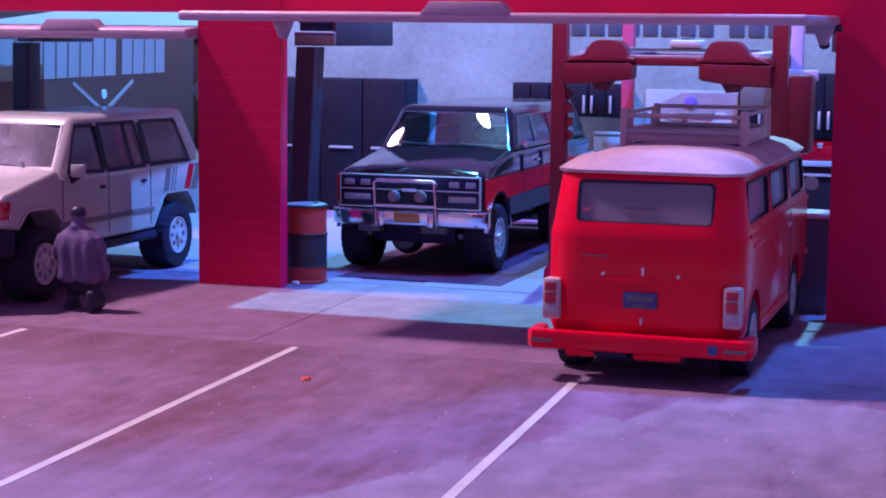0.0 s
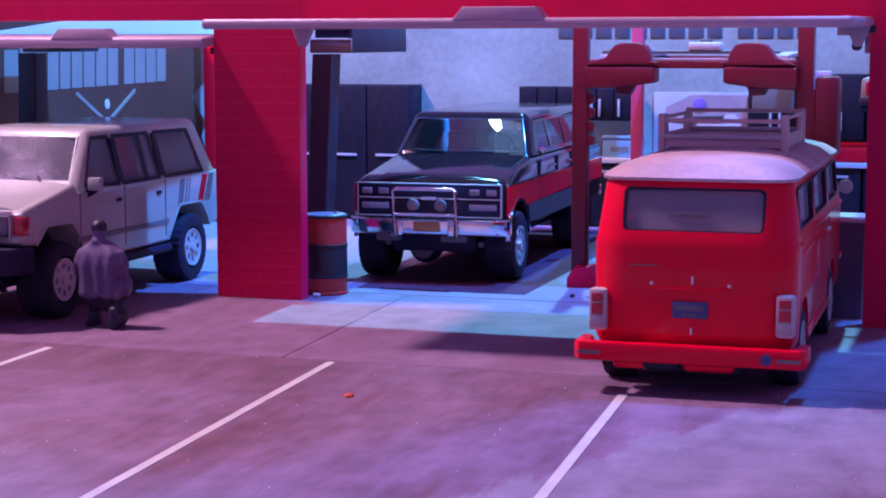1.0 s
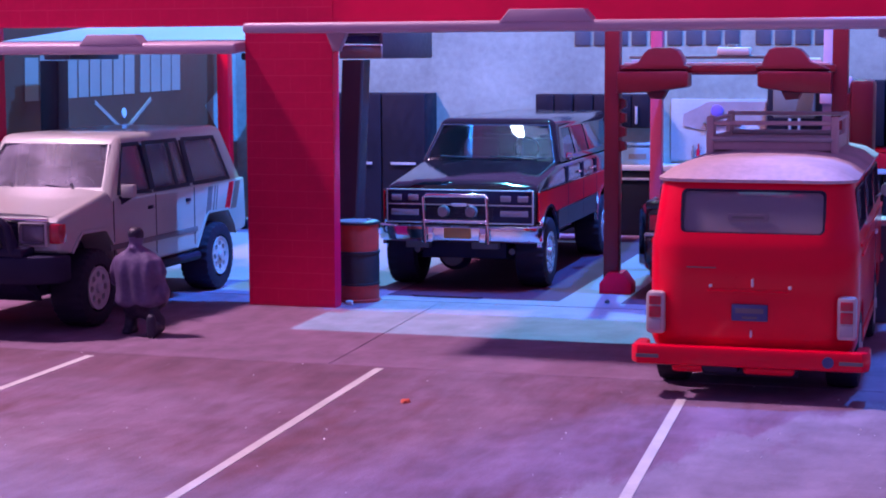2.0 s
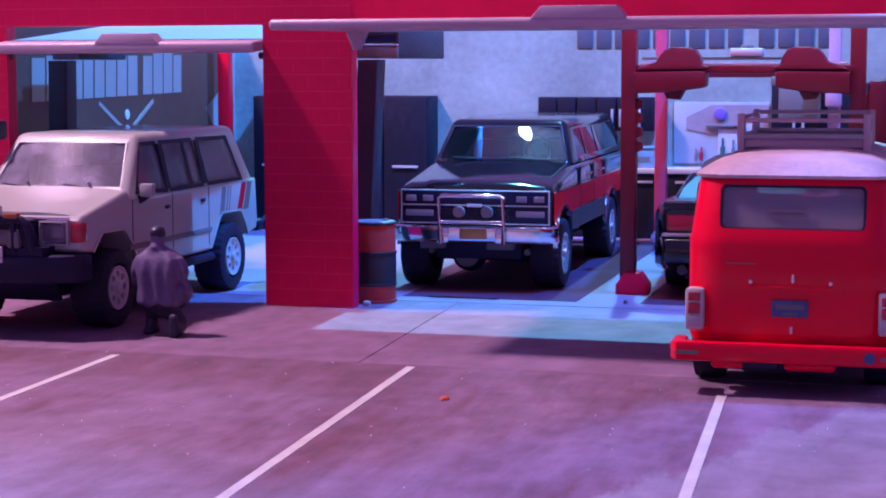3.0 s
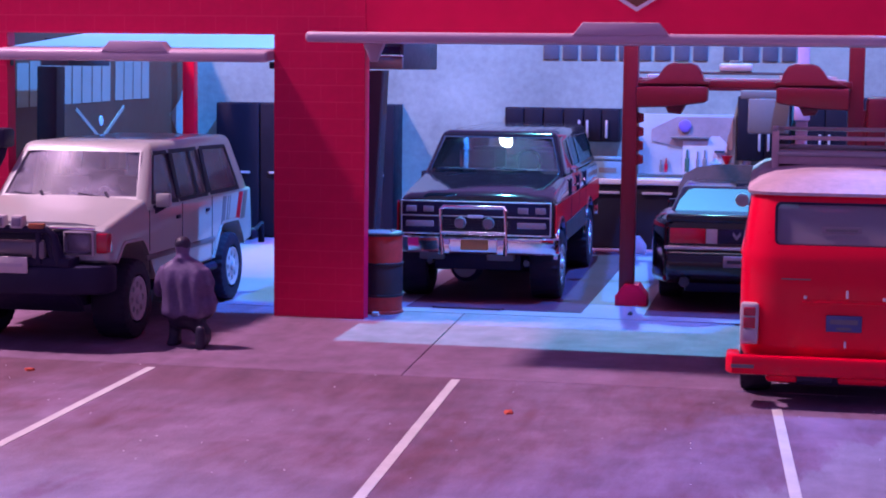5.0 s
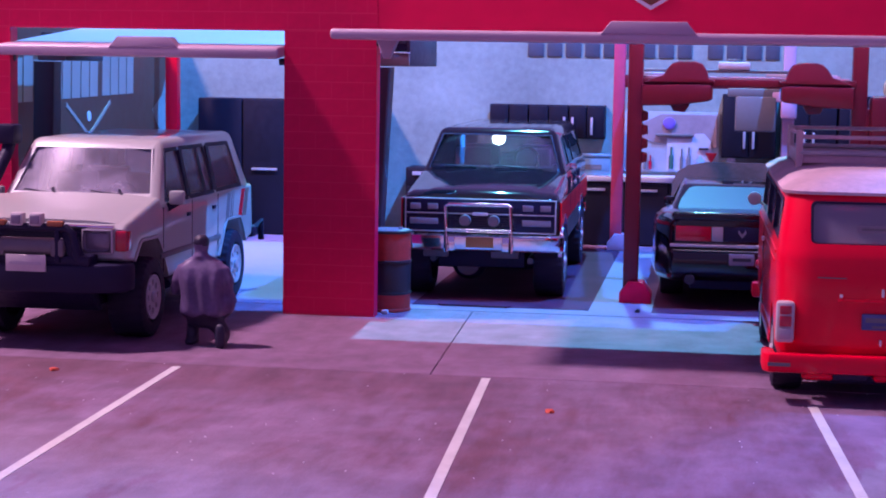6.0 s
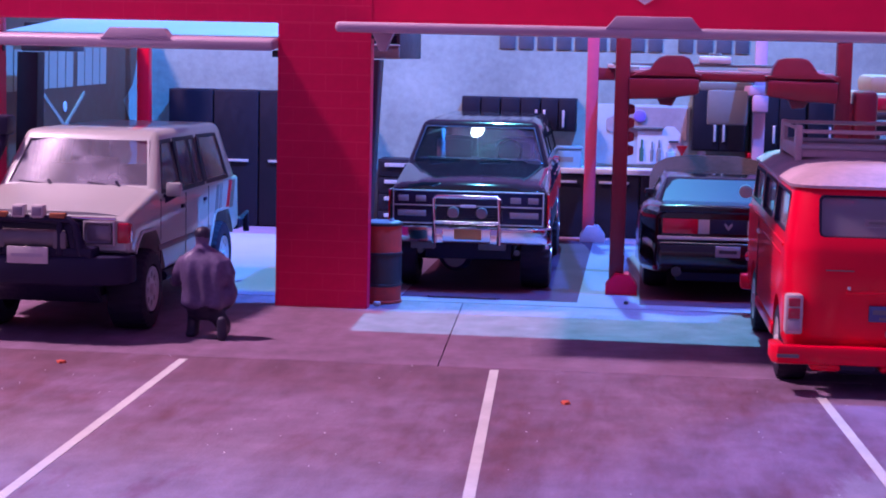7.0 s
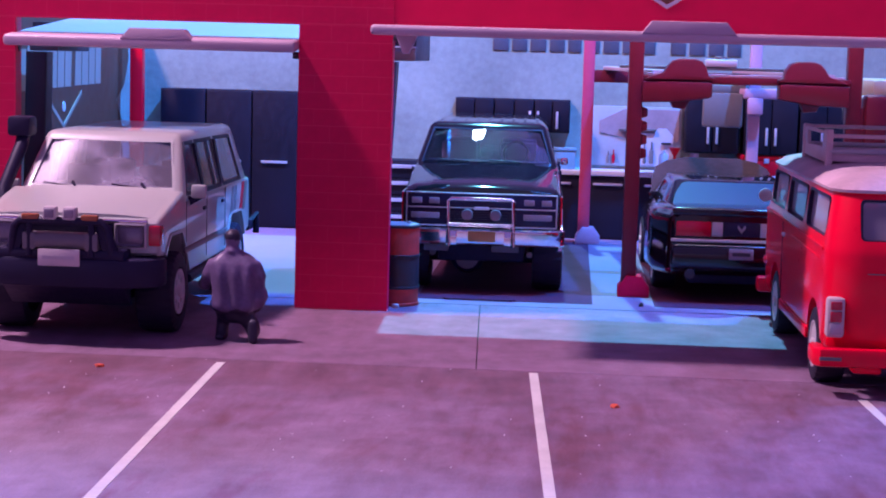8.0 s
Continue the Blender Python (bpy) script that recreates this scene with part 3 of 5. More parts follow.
        part("lens", box(hx - 2.1, hx + 2.1, -41.35, -40.9, 14.4, 17.5, 0.8, 3), LAMP_GLASS, lamp)
        part("bezel", carved(box(hx - 2.4, hx + 2.4, -41.4, -40.7, 14.0, 17.75, 0.2), [box(hx - 2.15, hx + 2.15, -43.4, -38.4, 14.25, 17.5)]), RIM_GREY, lamp, "thin bright lamp rim")
        part("corner_lamp", box(s * 12.2 - s * 0.2, s * 13.85, -40.9, -38.6, 14.4, 17.5, 0.3) if s > 0 else box(-13.85, -12.0, -40.9, -38.6, 14.4, 17.5, 0.3), LAMP_RED, t, "red corner lens")
        mir = part("mirror", join(box(s * 13.9 if s > 0 else -16.3, 16.3 if s > 0 else s * 13.9, -20.8, -19.5, 19.9, 22.1, 0.3)), CREAM, t)
        part("mirror_arm", prism([(13.4 * s, 18.6), (15.6 * s, 19.9), (13.4 * s, 20.2)], -20.3, -19.6, "y"), BLACK_TRIM, mir)
        for yy in (-23.0, -7.7, 7.6):
            part("door_gap", box(s * W - 0.04, s * W + 0.05, yy, yy + 0.22, 9.4, 19.6), BLACK_TRIM, t)
        for yy in (-9.6, 5.2):
            part("door_handle", box(s * W - 0.05, s * W + 0.3, yy - 1.0, yy + 0.6, 17.2, 17.8, 0.1), BLACK_TRIM, t)
        part("side_moulding", box(s * W - 0.05, s * W + 0.28, -24.5, 8.6, 11.6, 12.5, 0.12), GREY_TRIM, t)
        for yy, ww in ((12.6, 1.9), (15.4, 0.5), (16.6, 0.35)):
            part("side_stripe", prism([(yy, 14.2), (yy + ww, 14.2), (yy + ww + 1.2, 19.2), (yy + 1.2, 19.2)], s * W - 0.03, s * W + 0.05, "x"), GREY_TRIM, t, "grey slanted stripe")
        part("red_stripe", prism([(20.8, 14.4), (23.0, 14.4), (25.2, 19.4), (23.0, 19.4)], s * W - 0.03, s * W + 0.07, "x"), RED_BAND, t, "red slanted stripe")
        part("tan_stripe", prism([(23.6, 14.4), (26.0, 14.4), (28.0, 19.4), (25.8, 19.4)], s * W - 0.03, s * W + 0.06, "x"), FADED_TAN, t, "faded tan slanted stripe")
        part("rock_slider", tube([(s * 13.4, FA + 8.4, 7.2), (s * 13.4, RA - 8.4, 7.2)], 0.8), BLACK_TRIM, t)
        for ay in (FA, RA):
            lip = [(ay + (py - ay) * 1.05, 7.5 + (pz - 7.5) * 1.06) for py, pz in arches[ay]] + arches[ay][::-1]
            part("arch_lip", prism(lip, s * (W - 0.3), s * (W + 0.16), "x"), CREAM, t)
            part("inner_guard", box(min(s * 7.0, s * 8.2), max(s * 7.0, s * 8.2), ay - 8.2, ay + 8.2, 7.0, 15.0), BLACK_TRIM, t)
        part("tail_lamp", box(s * 11.2 - 1.4, s * 11.2 + 1.4, 30.6, 31.5, 13, 18, 0.3), LAMP_RED, t)
    # grille, bull bar, bumper, winch, lamps, plate
    part("grille", join(box(-7.2, 7.2, -41.1, -40.3, 14.2, 17.6, 0.3), *[box(-7.0, 7.0, -41.3, -41, 14.6 + 0.75 * k, 14.9 + 0.75 * k) for k in range(4)]), BLACK_TRIM, t)
    part("front_bumper", join(prism([(-14.3, -38.4), (-14.3, -41.0), (-12.6, -43.0), (-8.2, -45), (8.2, -45), (12.6, -43.0), (14.3, -41.0), (14.3, -38.4)], 8.4, 12.7, "z", 0.6),
                                box(-9.4, 9.4, -44.6, -40.4, 12.4, 14.0, 0.4)), BLACK_TRIM, t, "heavy dull black winch bumper")
    for s in (-1, 1):
        part("bumper_wing", prism([(s * 6.4, 12.6), (s * 4.9, 17.4), (s * 6.1, 18.0), (s * 6.9, 17.4), (s * 8.8, 12.6)], -44.4, -42.8, "y", 0.4), BLACK_TRIM, t, "upright black bumper wing")
    part("grille_lip", box(-12.0, 12.0, -41.3, -40.4, 17.75, 18.25, 0.2), CHROME, t, "bright strip over the grille")
    part("lower_skid_plate", prism([(-43.8, 8.6), (-40.2, 8.6), (-37.6, 5.2), (-38.8, 5.2)], -9, 9, "x", 0.2), BLACK_TRIM, t)
    bar = tube([(-7.6, -44, 12.6), (-6.9, -44.4, 17.2), (-6.0, -44.5, 18.1), (6.0, -44.5, 18.1), (6.9, -44.4, 17.2), (7.6, -44, 12.6)], 0.62, 10)
    part("bull_bar", join(bar, tube([(-4.6, -44.6, 13), (-4.6, -44.6, 18)], 0.5), tube([(4.6, -44.6, 13), (4.6, -44.6, 18)], 0.5)), BLACK_TRIM, t)
    part("winch", join(cyl(0, -43.8, 15.2, 1.3, 7.5, "x", 18), box(-5.6, -3.6, -45, -42.6, 13.8, 16.4, 0.3), box(3.6, 5.6, -45, -42.6, 13.8, 16.4, 0.3)), GREY_TRIM, t, "grey winch drum")
    for hx, r, mat in ((-1.45, 0.95, GREY_TRIM), (1.45, 0.95, GREY_TRIM)):
        sp = part("spot_lamp", box(hx - r, hx + r, -45.4, -43.6, 18.3, 20.2, 0.3), RIM_GREY, t, "square grey spot lamp")
        part("lens", box(hx - r * 0.75, hx + r * 0.75, -45.6, -45.3, 18.6, 19.9, 0.15), LAMP_GLASS, sp)
    for hx in (-4.4, 4.4):
        part("indicator", box(hx - 1.2, hx + 1.2, -45.3, -44, 18.3, 19.1, 0.2), LAMP_ORANGE, t, "orange indicator on the bull bar")
    pl = part("number_plate", box(-3.1, 3.1, -45.5, -45.1, 11.6, 14.1, 0.15), PLATE_PALE, t)
    part("plate_bar", box(-2.4, 2.4, -45.58, -45.45, 12.6, 13.1), RIM_GREY, pl)
    # snorkel
    sn = part("snorkel", join(tube([(-14.2, -27, 16.8), (-14.6, -25.5, 21), (-14.0, -18.5, 27.6), (-14.0, -17.5, 29.0)], 1.05, 12)), BLACK_TRIM, t)
    part("snorkel_head", join(box(-16.2, -12.4, -19.6, -15.4, 28.8, 32.0, 0.6)), BLACK_TRIM, sn)
    # rear bumper with carrier hook
    part("rear_bumper", join(box(-13.6, 13.8, 31.2, 34.8, 9.6, 11.8, 0.6), tube([(13.2, 33.4, 11), (14.3, 34.6, 12.6), (14.2, 35.2, 9.0)], 0.6)), BLACK_TRIM, t)
    return t


off_road_wagon(-43.2, 0, 0.0)

# ---------------------------------------------------------------- black and red long wagon


def long_wagon(x, y, rz):
    t = thing("station_wagon", x, y, 0, rz, "black and red model station wagon with a chrome bull bar", "toy car")
    W, R = 14.6, 6.5
    FA, RA = 36.0, 90.0
    F, B = 27.0, 113.0
    low, belt = 9.0, 20.6
    def section(w, z0, top):
        return [(w - 1.4, z0), (w - 0.25, z0 + 0.9), (w - 0.02, 13.0), (w, 17.4), (w - 0.18, 18.3), (w - 0.3, top - 1.5), (w - 0.75, top - 0.55), (w - 1.9, top - 0.05), (w - 4.8, top + 0.12), (w - 5.6, top + 0.42), (0, top + 0.55)]

    stations = [(F, section(14.2, 10.3, 18.75)), (F + 0.5, section(14.55, 10.2, 19.2)), (F + 3, section(W, 10.0, 19.7)), (38, section(W, low, 20.9)), (46, section(W, low, 22.0)),
                (49, section(W, low, 22.4)), (80, section(W, low, 22.4)), (B - 2, section(W, low, 22.4)), (B - 0.4, section(W - 0.2, low + 0.6, 22.2)), (B, section(W - 0.7, low + 1.2, 21.4))]
    arches = [cyl(s * 14, ay, 7.0, 7.9, 9, "x", 40) for ay in (FA, RA) for s in (-1, 1)]
    part("body", carved(hull(stations), arches), BLACK_PAINT, t)
    for s in (-1, 1):
        lo, hi = 13.6, 18.05
        red = [(F + 0.5, hi), (B - 0.5, hi + 0.2), (B - 0.5, lo), (RA + 7.2, lo)] + [p for p in arc(RA, 7.0, 8.0, 20, 160) if p[1] > lo] + [(FA + 7.0, lo)] + [p for p in arc(FA, 7.0, 8.0, 20, 160) if p[1] > lo - 0.9] + [(F + 0.5, lo - 0.8)]
        part("side_panel", prism(red, s * (W - 0.3), s * (W + 0.12), "x"), RED_BAND, t, "bright red lower side panel")
        part("trim_strip", box(s * W - 0.12, s * W + 0.2, F + 0.6, B - 0.6, hi + 0.02, hi + 0.28), CHROME, t)
        sill = [(FA + 8.3, lo - 0.05), (RA - 8.3, lo - 0.05), (RA - 8.3, 10.0), (FA + 8.3, 10.0)]
        part("sill_panel", prism(sill, s * (W - 0.3), s * (W + 0.14), "x"), SILL_GREY, t, "dull grey lower sill panel")
        for ay in (FA, RA):
            fl = arc(ay, 7.0, 8.4, 8, 172, 18) + arc(ay, 7.0, 7.8, 172, 8, 18)
            part("arch_moulding", prism(fl, s * (W - 0.3), s * (W + 0.34), "x"), CHROME, t)
            wheel(t, s * 12.3, ay, R, 5.4, 3.6, RIM_BRIGHT, s, 8)
        if s > 0:
            part("mirror", box(14.5, 15.9, 51.2, 52.0, 22.6, 24.0, 0.3), CHROME, t)
        for yy in (53.0, 68.0, 82):
            part("door_gap", box(s * W - 0.3, s * W + 0.15, yy, yy + 0.16, 9.9, 21.4), BLACK_TRIM, t)
        for yy in (65.2, 79.6):
            part("door_handle", box(s * W - 0.3, s * W + 0.3, yy - 1.4, yy + 0.8, 19.3, 19.8, 0.12), CHROME, t)
    part("chassis", join(box(-8, 8, 30, 110, 5.6, 10, 0.3), tube([(-12, FA, 5.6), (12, FA, 5.6)], 0.8), tube([(-12, RA, R), (12, RA, R)], 0.9)), BLACK_TRIM, t)
    diff = part("differential", ball(-2.6, FA - 2.4, 6.1, 3.3, 2.4, 3.2, 24), BLACK_TRIM, t, "round front differential housing")
    part("cover", cyl(-2.6, FA - 4.7, 6.1, 2.2, 0.7, "y", 24, bevel=0.2), GREY_TRIM, diff, "dull grey differential cover")
    part("spring_mount", join(tube([(-9, FA - 6, 7), (-9, FA + 6, 7)], 0.6), tube([(9, FA - 6, 7), (9, FA + 6, 7)], 0.6), box(-10.5, -6, F + 0.5, F + 2.5, 7.6, 9.4, 0.2), box(2, 7, F + 0.5, F + 2.5, 7.6, 9.4, 0.2)), GREY_TRIM, t)
    win = [[(56.0, 23.2), (66.4, 23.2), (66.4, 28.4), (58.4, 28.4)],
           [(68.4, 23.2), (80.2, 23.2), (80.2, 28.4), (68.4, 28.4)],
           [(82.2, 23.2), (107.0, 23.2), (105.6, 28.4), (82.2, 28.4)]]
    c = cabin(t, (13.8, 48.6, 111.5, 22.2), (11.4, 55.0, 108.8, 30.4), BLACK_PAINT, win, (12.5, 10.5, 22.9, 29.0), (11.4, 9.6, 23, 28), 1.5, 0.7, SMOKED, glass_front=SHADED)
    for s in (-1, 1):
        part("wiper", tube([(s * 5 + 1.5, 48.3, 23.0), (s * 5 - 4.5, 48.1, 23.25)], 0.13), BLACK_TRIM, c)
    roof_ribs = [box(-9.6 + 2.4 * k - 0.3, -9.6 + 2.4 * k + 0.3, 60, 106, 30.3, 30.42, 0.05) for k in range(9)]
    part("roof_ribs", join(*roof_ribs), BLACK_PAINT, c)
    seats(t, (64, 80), 11, 16, 26.0, 1, PALE_SEAT)
    part("dashboard", box(-12, 12, 51, 55, 17, 23.0, 0.6), BLACK_TRIM, t)
    sw = bmesh.new()
    for k in range(24):
        a = math.tau * k / 24
        for j in range(6):
            b = math.tau * j / 6
            r = 2.4 + 0.28 * math.cos(b)
            sw.verts.new((5.6 + r * math.cos(a), 56.5 + 0.28 * math.sin(b), 24.2 + r * math.sin(a)))
    sw.verts.ensure_lookup_table()
    for k in range(24):
        for j in range(6):
            a, b = k * 6, ((k + 1) % 24) * 6
            sw.faces.new([sw.verts[i] for i in (a + j, a + (j + 1) % 6, b + (j + 1) % 6, b + j)])
    part("steering_wheel", sw, BLACK_PAINT, t)
    # grille with chrome frame, square lamps
    g = part("grille", box(-13.7, 13.7, F - 0.35, F + 0.5, 12.5, 18.4, 0.15), BLACK_TRIM, t, "black grille with a thin bright frame")
    part("frame", carved(box(-13.85, 13.85, F - 0.6, F - 0.1, 12.3, 18.5, 0.1), [box(-13.62, 13.62, F - 3, F + 3, 12.52, 18.28)]), RIM_GREY, g)
    part("grille_bar", box(-13.6, 13.6, F - 0.6, F - 0.15, 15.6, 15.82, 0.05), RIM_GREY, g)
    for k in range(5):
        part("slat", box(-6.4, 6.4, F - 0.45, F - 0.2, 13.1 + 0.45 * k, 13.25 + 0.45 * k), DARK_GREY, g)
    for s in (-1, 1):
        for a in (8.7, 11.9):
            part("headlamp", box(s * a - 0.95, s * a + 0.95, F - 0.7, F - 0.2, 16.4, 17.5, 0.15), LAMP_DULL, t)
        part("side_lamp", box(s * 10.3 - 2.6, s * 10.3 + 2.6, F - 0.7, F - 0.2, 13.7, 14.8, 0.15), LAMP_DULL, t)
    part("grille_badge", box(-1.4, 1.4, F - 0.75, F - 0.3, 15.4, 16.0, 0.15), HANDLE, g)
    # bumper and bull bar
    bump = []
    for bx in (-15.3, -15.1, -14.2, -12, -6, 0, 6, 12, 14.2, 15.1, 15.3):
        back = 2.4 * max(0, (abs(bx) - 12) / 3.3) ** 2
        y0 = F - 2.5 + back
        bump.append([(bx, F + 1.2, 12.0), (bx, y0 + 0.5, 12.1), (bx, y0 + 0.05, 11.8), (bx, y0, 11.3), (bx, y0 + 0.42, 9.4), (bx, y0 + 0.8, 9.05), (bx, F + 1.2, 9.2)])
    part("front_bumper", loft(bump), CHROME, t, "polished chrome front bumper", smooth=30)
    gx = 5.9
    bar = tube([(-gx, F - 3.0, 8.9), (-gx, F - 3.0, 17.2), (-gx + 0.5, F - 3.0, 17.6), (gx - 0.5, F - 3.0, 17.6), (gx, F - 3.0, 17.2), (gx, F - 3.0, 8.9)], 0.42, 10)
    part("bull_bar", join(bar, tube([(-gx, F - 3.0, 12.9), (gx, F - 3.0, 12.9)], 0.34, 10)), CHROME, t, "bright chrome bull bar")
    for s in (-1, 1):
        part("bracket", box(s * gx - (1.6 if s > 0 else 0), s * gx + (0 if s > 0 else 1.6), F - 2.9, F - 2.2, 9.1, 11.8, 0.15), CHROME, t)
        sp = part("fog_lamp", cyl(s * 2.6, F - 1.6, 14.6, 1.05, 1.4, "y", 20, bevel=0.2), GREY_TRIM, t)
        part("lens", cyl(s * 2.6, F - 2.4, 14.6, 0.9, 0.3, "y", 20), LAMP_GLASS, sp)
    part("number_plate", box(-2.3, 2.7, F - 2.75, F - 2.3, 9.8, 11.7, 0.1), PLATE_YELLOW, t, "yellow number plate")
    part("rear_bumper", box(-14.6, 14.6, B - 0.5, B + 2, 9.4, 11.8, 0.4), CHROME, t)
    return t


long_wagon(14.8, 0, 1.1)

# ---------------------------------------------------------------- red van with a pale roof


def van(x, y, rz):
    t = thing("van", x, y, 0, rz, "red model camper van with a chalky pale roof and roof rack", "toy van")
    F, B = 10.8, -60.4
    FA, RA = -7.0, -49.0
    R = 5.2
    rings = [plan_ring(12.2, B + 0.6, F - 0.8, 4.5, 5.6), plan_ring(12.7, B, F, 4.6, 7.0), plan_ring(12.85, B - 0.1, F + 0.4, 4.7, 12), plan_ring(12.85, B, F + 0.2, 4.7, 18.6),
             plan_ring(12.8, B + 0.05, F, 4.65, 19.2), plan_ring(12.65, B + 0.25, F - 0.4, 4.6, 19.9), plan_ring(11.9, B + 2.3, F - 3.4, 4.2, 26.4), plan_ring(11.7, B + 2.7, F - 4.0, 4.2, 27.1)]
    solid = loft(rings)
    cuts = [box(-10.9, 10.9, B + 4, F - 5, 9, 26.6)]
    for ay in (FA, RA):
        cuts.append(cyl(0, ay, 5.4, 6.2, 40, "x", 32))
        cuts.append(box(-20, 20, ay - 6.2, ay + 6.2, 0, 5.4))
    # openings: rear, three at each side, windscreen
    rz0, rz1 = 20.7, 25.9

    def rounded(y0, y1, z0, z1, r=0.9, lean=0.0):
        pts = []
        for cy, cz, a0 in ((y1 - r, z1 - r, 0), (y0 + r, z1 - r, 90), (y0 + r, z0 + r, 180), (y1 - r, z0 + r, 270)):
            for k in range(5):
                a = radians(a0 + 22.5 * k)
                pts.append((cy + r * math.cos(a), cz + r * math.sin(a)))
        return pts

    cuts.append(prism(rounded(-8.75, 8.75, rz0, rz1, 0.7), B - 3, B + 5.5, "y"))
    cuts.append(prism(rounded(-10.0, 10.0, 19.9, 25.8), F - 6, F + 3, "y"))
    spans = ((-54.2, -36.2), (-33.6, -15.6), (-13.0, 3.4))
    for y0, y1 in spans:
        cuts.append(prism(rounded(y0, y1, 20.6, 25.8), -20, 20, "x"))
    body = part("body", carved(solid, cuts), RED_PAINT, t, "glossy red van body")
    part("wheel_housing", join(box(-10.2, 10.2, FA - 6.6, FA + 6.6, 5.6, 12, 0.3), box(-10.2, 10.2, RA - 6.6, RA + 6.6, 5.6, 12, 0.3), box(-10.5, 10.5, RA + 6, FA - 6, 4.4, 7, 0.3)), BLACK_TRIM, t)
    # panes
    def pane_at(z, lo, hi):
        return lo + (hi - lo) * (z - 19.8) / (26.4 - 19.8)

    bw = part("rear_window", loft([[(px, pane_at(pz, B + 0.9, B + 2.7) + d, pz) for px, pz in rounded(-9.0, 9.0, rz0 - 0.2, rz1 + 0.2, 0.7)] for d in (0.0, 0.2)]), BROWN_HAZE, body, "hazy rear window with a small paper label")
    bw.visible_shadow = False
    gask = carved(prism(rounded(-8.8, 8.8, rz0 - 0.2, rz1 + 0.2, 0.75), B + 0.0, B + 3.2, "y"), [prism(rounded(-8.45, 8.45, rz0 + 0.12, rz1 - 0.12, 0.6), B - 3, B + 6, "y")])
    for v in gask.verts:
        v.co.y = pane_at(v.co.z, B + 0.42, B + 2.25) + (0.35 if v.co.y > B + 1 else 0)
    part("rear_gasket", gask, BLACK_TRIM, body, "black rubber window gasket")
    lab = part("paper_label", box(-3.0, 1.9, 0, 0.1, 22.2, 23.1), LABEL_GREY, bw)
    for v in lab.data.vertices:
        v.co.y += pane_at(22.6, B + 0.9, B + 2.7) * MM - 0.00025
    part("label_bar", box(-2.5, 1.4, pane_at(22.6, B + 0.9, B + 2.7) - 0.32, pane_at(22.6, B + 0.9, B + 2.7) - 0.26, 22.5, 22.8), GREY_TRIM, bw)
    for y0, y1 in spans:
        for s in (-1, 1):
            ring = rounded(y0 - 0.2, y1 + 0.2, 20.4, 26.0)
            part("side_window", loft([[(s * (pane_at(pz, 12.4, 11.9) - d), py, pz) for py, pz in ring] for d in (0.4, 0.6)]), PALE_SHEEN, body).visible_shadow = False
            g = carved(prism(rounded(y0 - 0.3, y1 + 0.3, 20.3, 26.1), s * 11.6, s * 12.9, "x"), [prism(rounded(y0 + 0.1, y1 - 0.1, 20.7, 25.7), -20, 20, "x")])
            for v in g.verts:
                v.co.x = s * (pane_at(v.co.z, 12.5, 11.95) + (0.1 if abs(v.co.x) > 12.2 else -0.5))
            part("side_gasket", g, BLACK_TRIM, body)
    part("windscreen", loft([[(px, pane_at(pz, F - 1.4, F - 4.0) + d, pz) for px, pz in rounded(-10.2, 10.2, 19.7, 26)] for d in (0.0, 0.2)]), CLEAR, body).visible_shadow = False
    seats(t, (-48, -30, -8), 10, 11, 21.5, -1)
    # roof, crowned, with a rain gutter
    rr = [plan_ring(12.25, B + 2.1, F - 3.4, 4.4, 26.9), plan_ring(12.35, B + 2.0, F - 3.3, 4.4, 27.3), plan_ring(11.7, B + 2.6, F - 4.0, 4.2, 27.75), plan_ring(10.6, B + 4.0, F - 5.6, 4.0, 28.5),
          plan_ring(8.6, B + 6.4, F - 8.6, 3.6, 29.1), plan_ring(5.0, B + 10, F - 13, 3.0, 29.5), plan_ring(1.5, B + 15, F - 19, 1.0, 29.6)]
    part("roof", loft(rr), ROOF_PAINT, t, "chalky pale pink-grey roof", smooth=60)
    # belt moulding and gutter lines
    part("belt_moulding", carved(loft([plan_ring(13.0, B - 0.15, F + 0.3, 4.8, 18.95), plan_ring(13.0, B - 0.15, F + 0.3, 4.8, 19.35)]), [loft([plan_ring(12.5, B + 0.4, F - 0.4, 4.5, 18), plan_ring(12.5, B + 0.4, F - 0.4, 4.5, 20)]), box(-15, 15, B - 3, B + 5, 17, 21)]), RED_PAINT, t)
    # tailgate edges, handle strip, emblem, plate, script
    part("hatch_ledge", box(-5.2, 4.9, B - 0.45, B + 0.2, 13.45, 13.75, 0.14), RED_PAINT, t)
    for px, pz, w, h in ((0.3, 14.7, 0.15, 0.5), (-4.8, 14.2, 0.2, 0.2), (4.8, 14.2, 0.2, 0.2), (0.2, 8.3, 0.14, 0.42)):
        part("catch", box(px - w, px + w, B - 0.7, B, pz - h, pz + h, 0.1), HANDLE, t, "small bright catch")
    part("script_bar", box(-7.8, -4.2, B - 0.14, B, 16.36, 16.5), GREY_TRIM, t)
    pl = part("number_plate", box(-2.2, 2.2, B - 0.55, B - 0.1, 9.9, 12.0, 0.15), PLATE_BLUE, t, "blue number plate")
    part("plate_bar", join(box(-1.7, 1.7, B - 0.62, B - 0.52, 10.9, 11.5), box(-0.9, 0.9, B - 0.62, B - 0.52, 10.2, 10.5)), GREY_TRIM, pl)
    for s in (-1, 1):
        tl = part("tail_lamp", box(s * 11.6 - 1.15, s * 11.6 + 1.15, B - 0.5, B + 1.6, 7.9, 13.2, 0.4), RIM_GREY, t, "tall tail lamp with a pale frame")
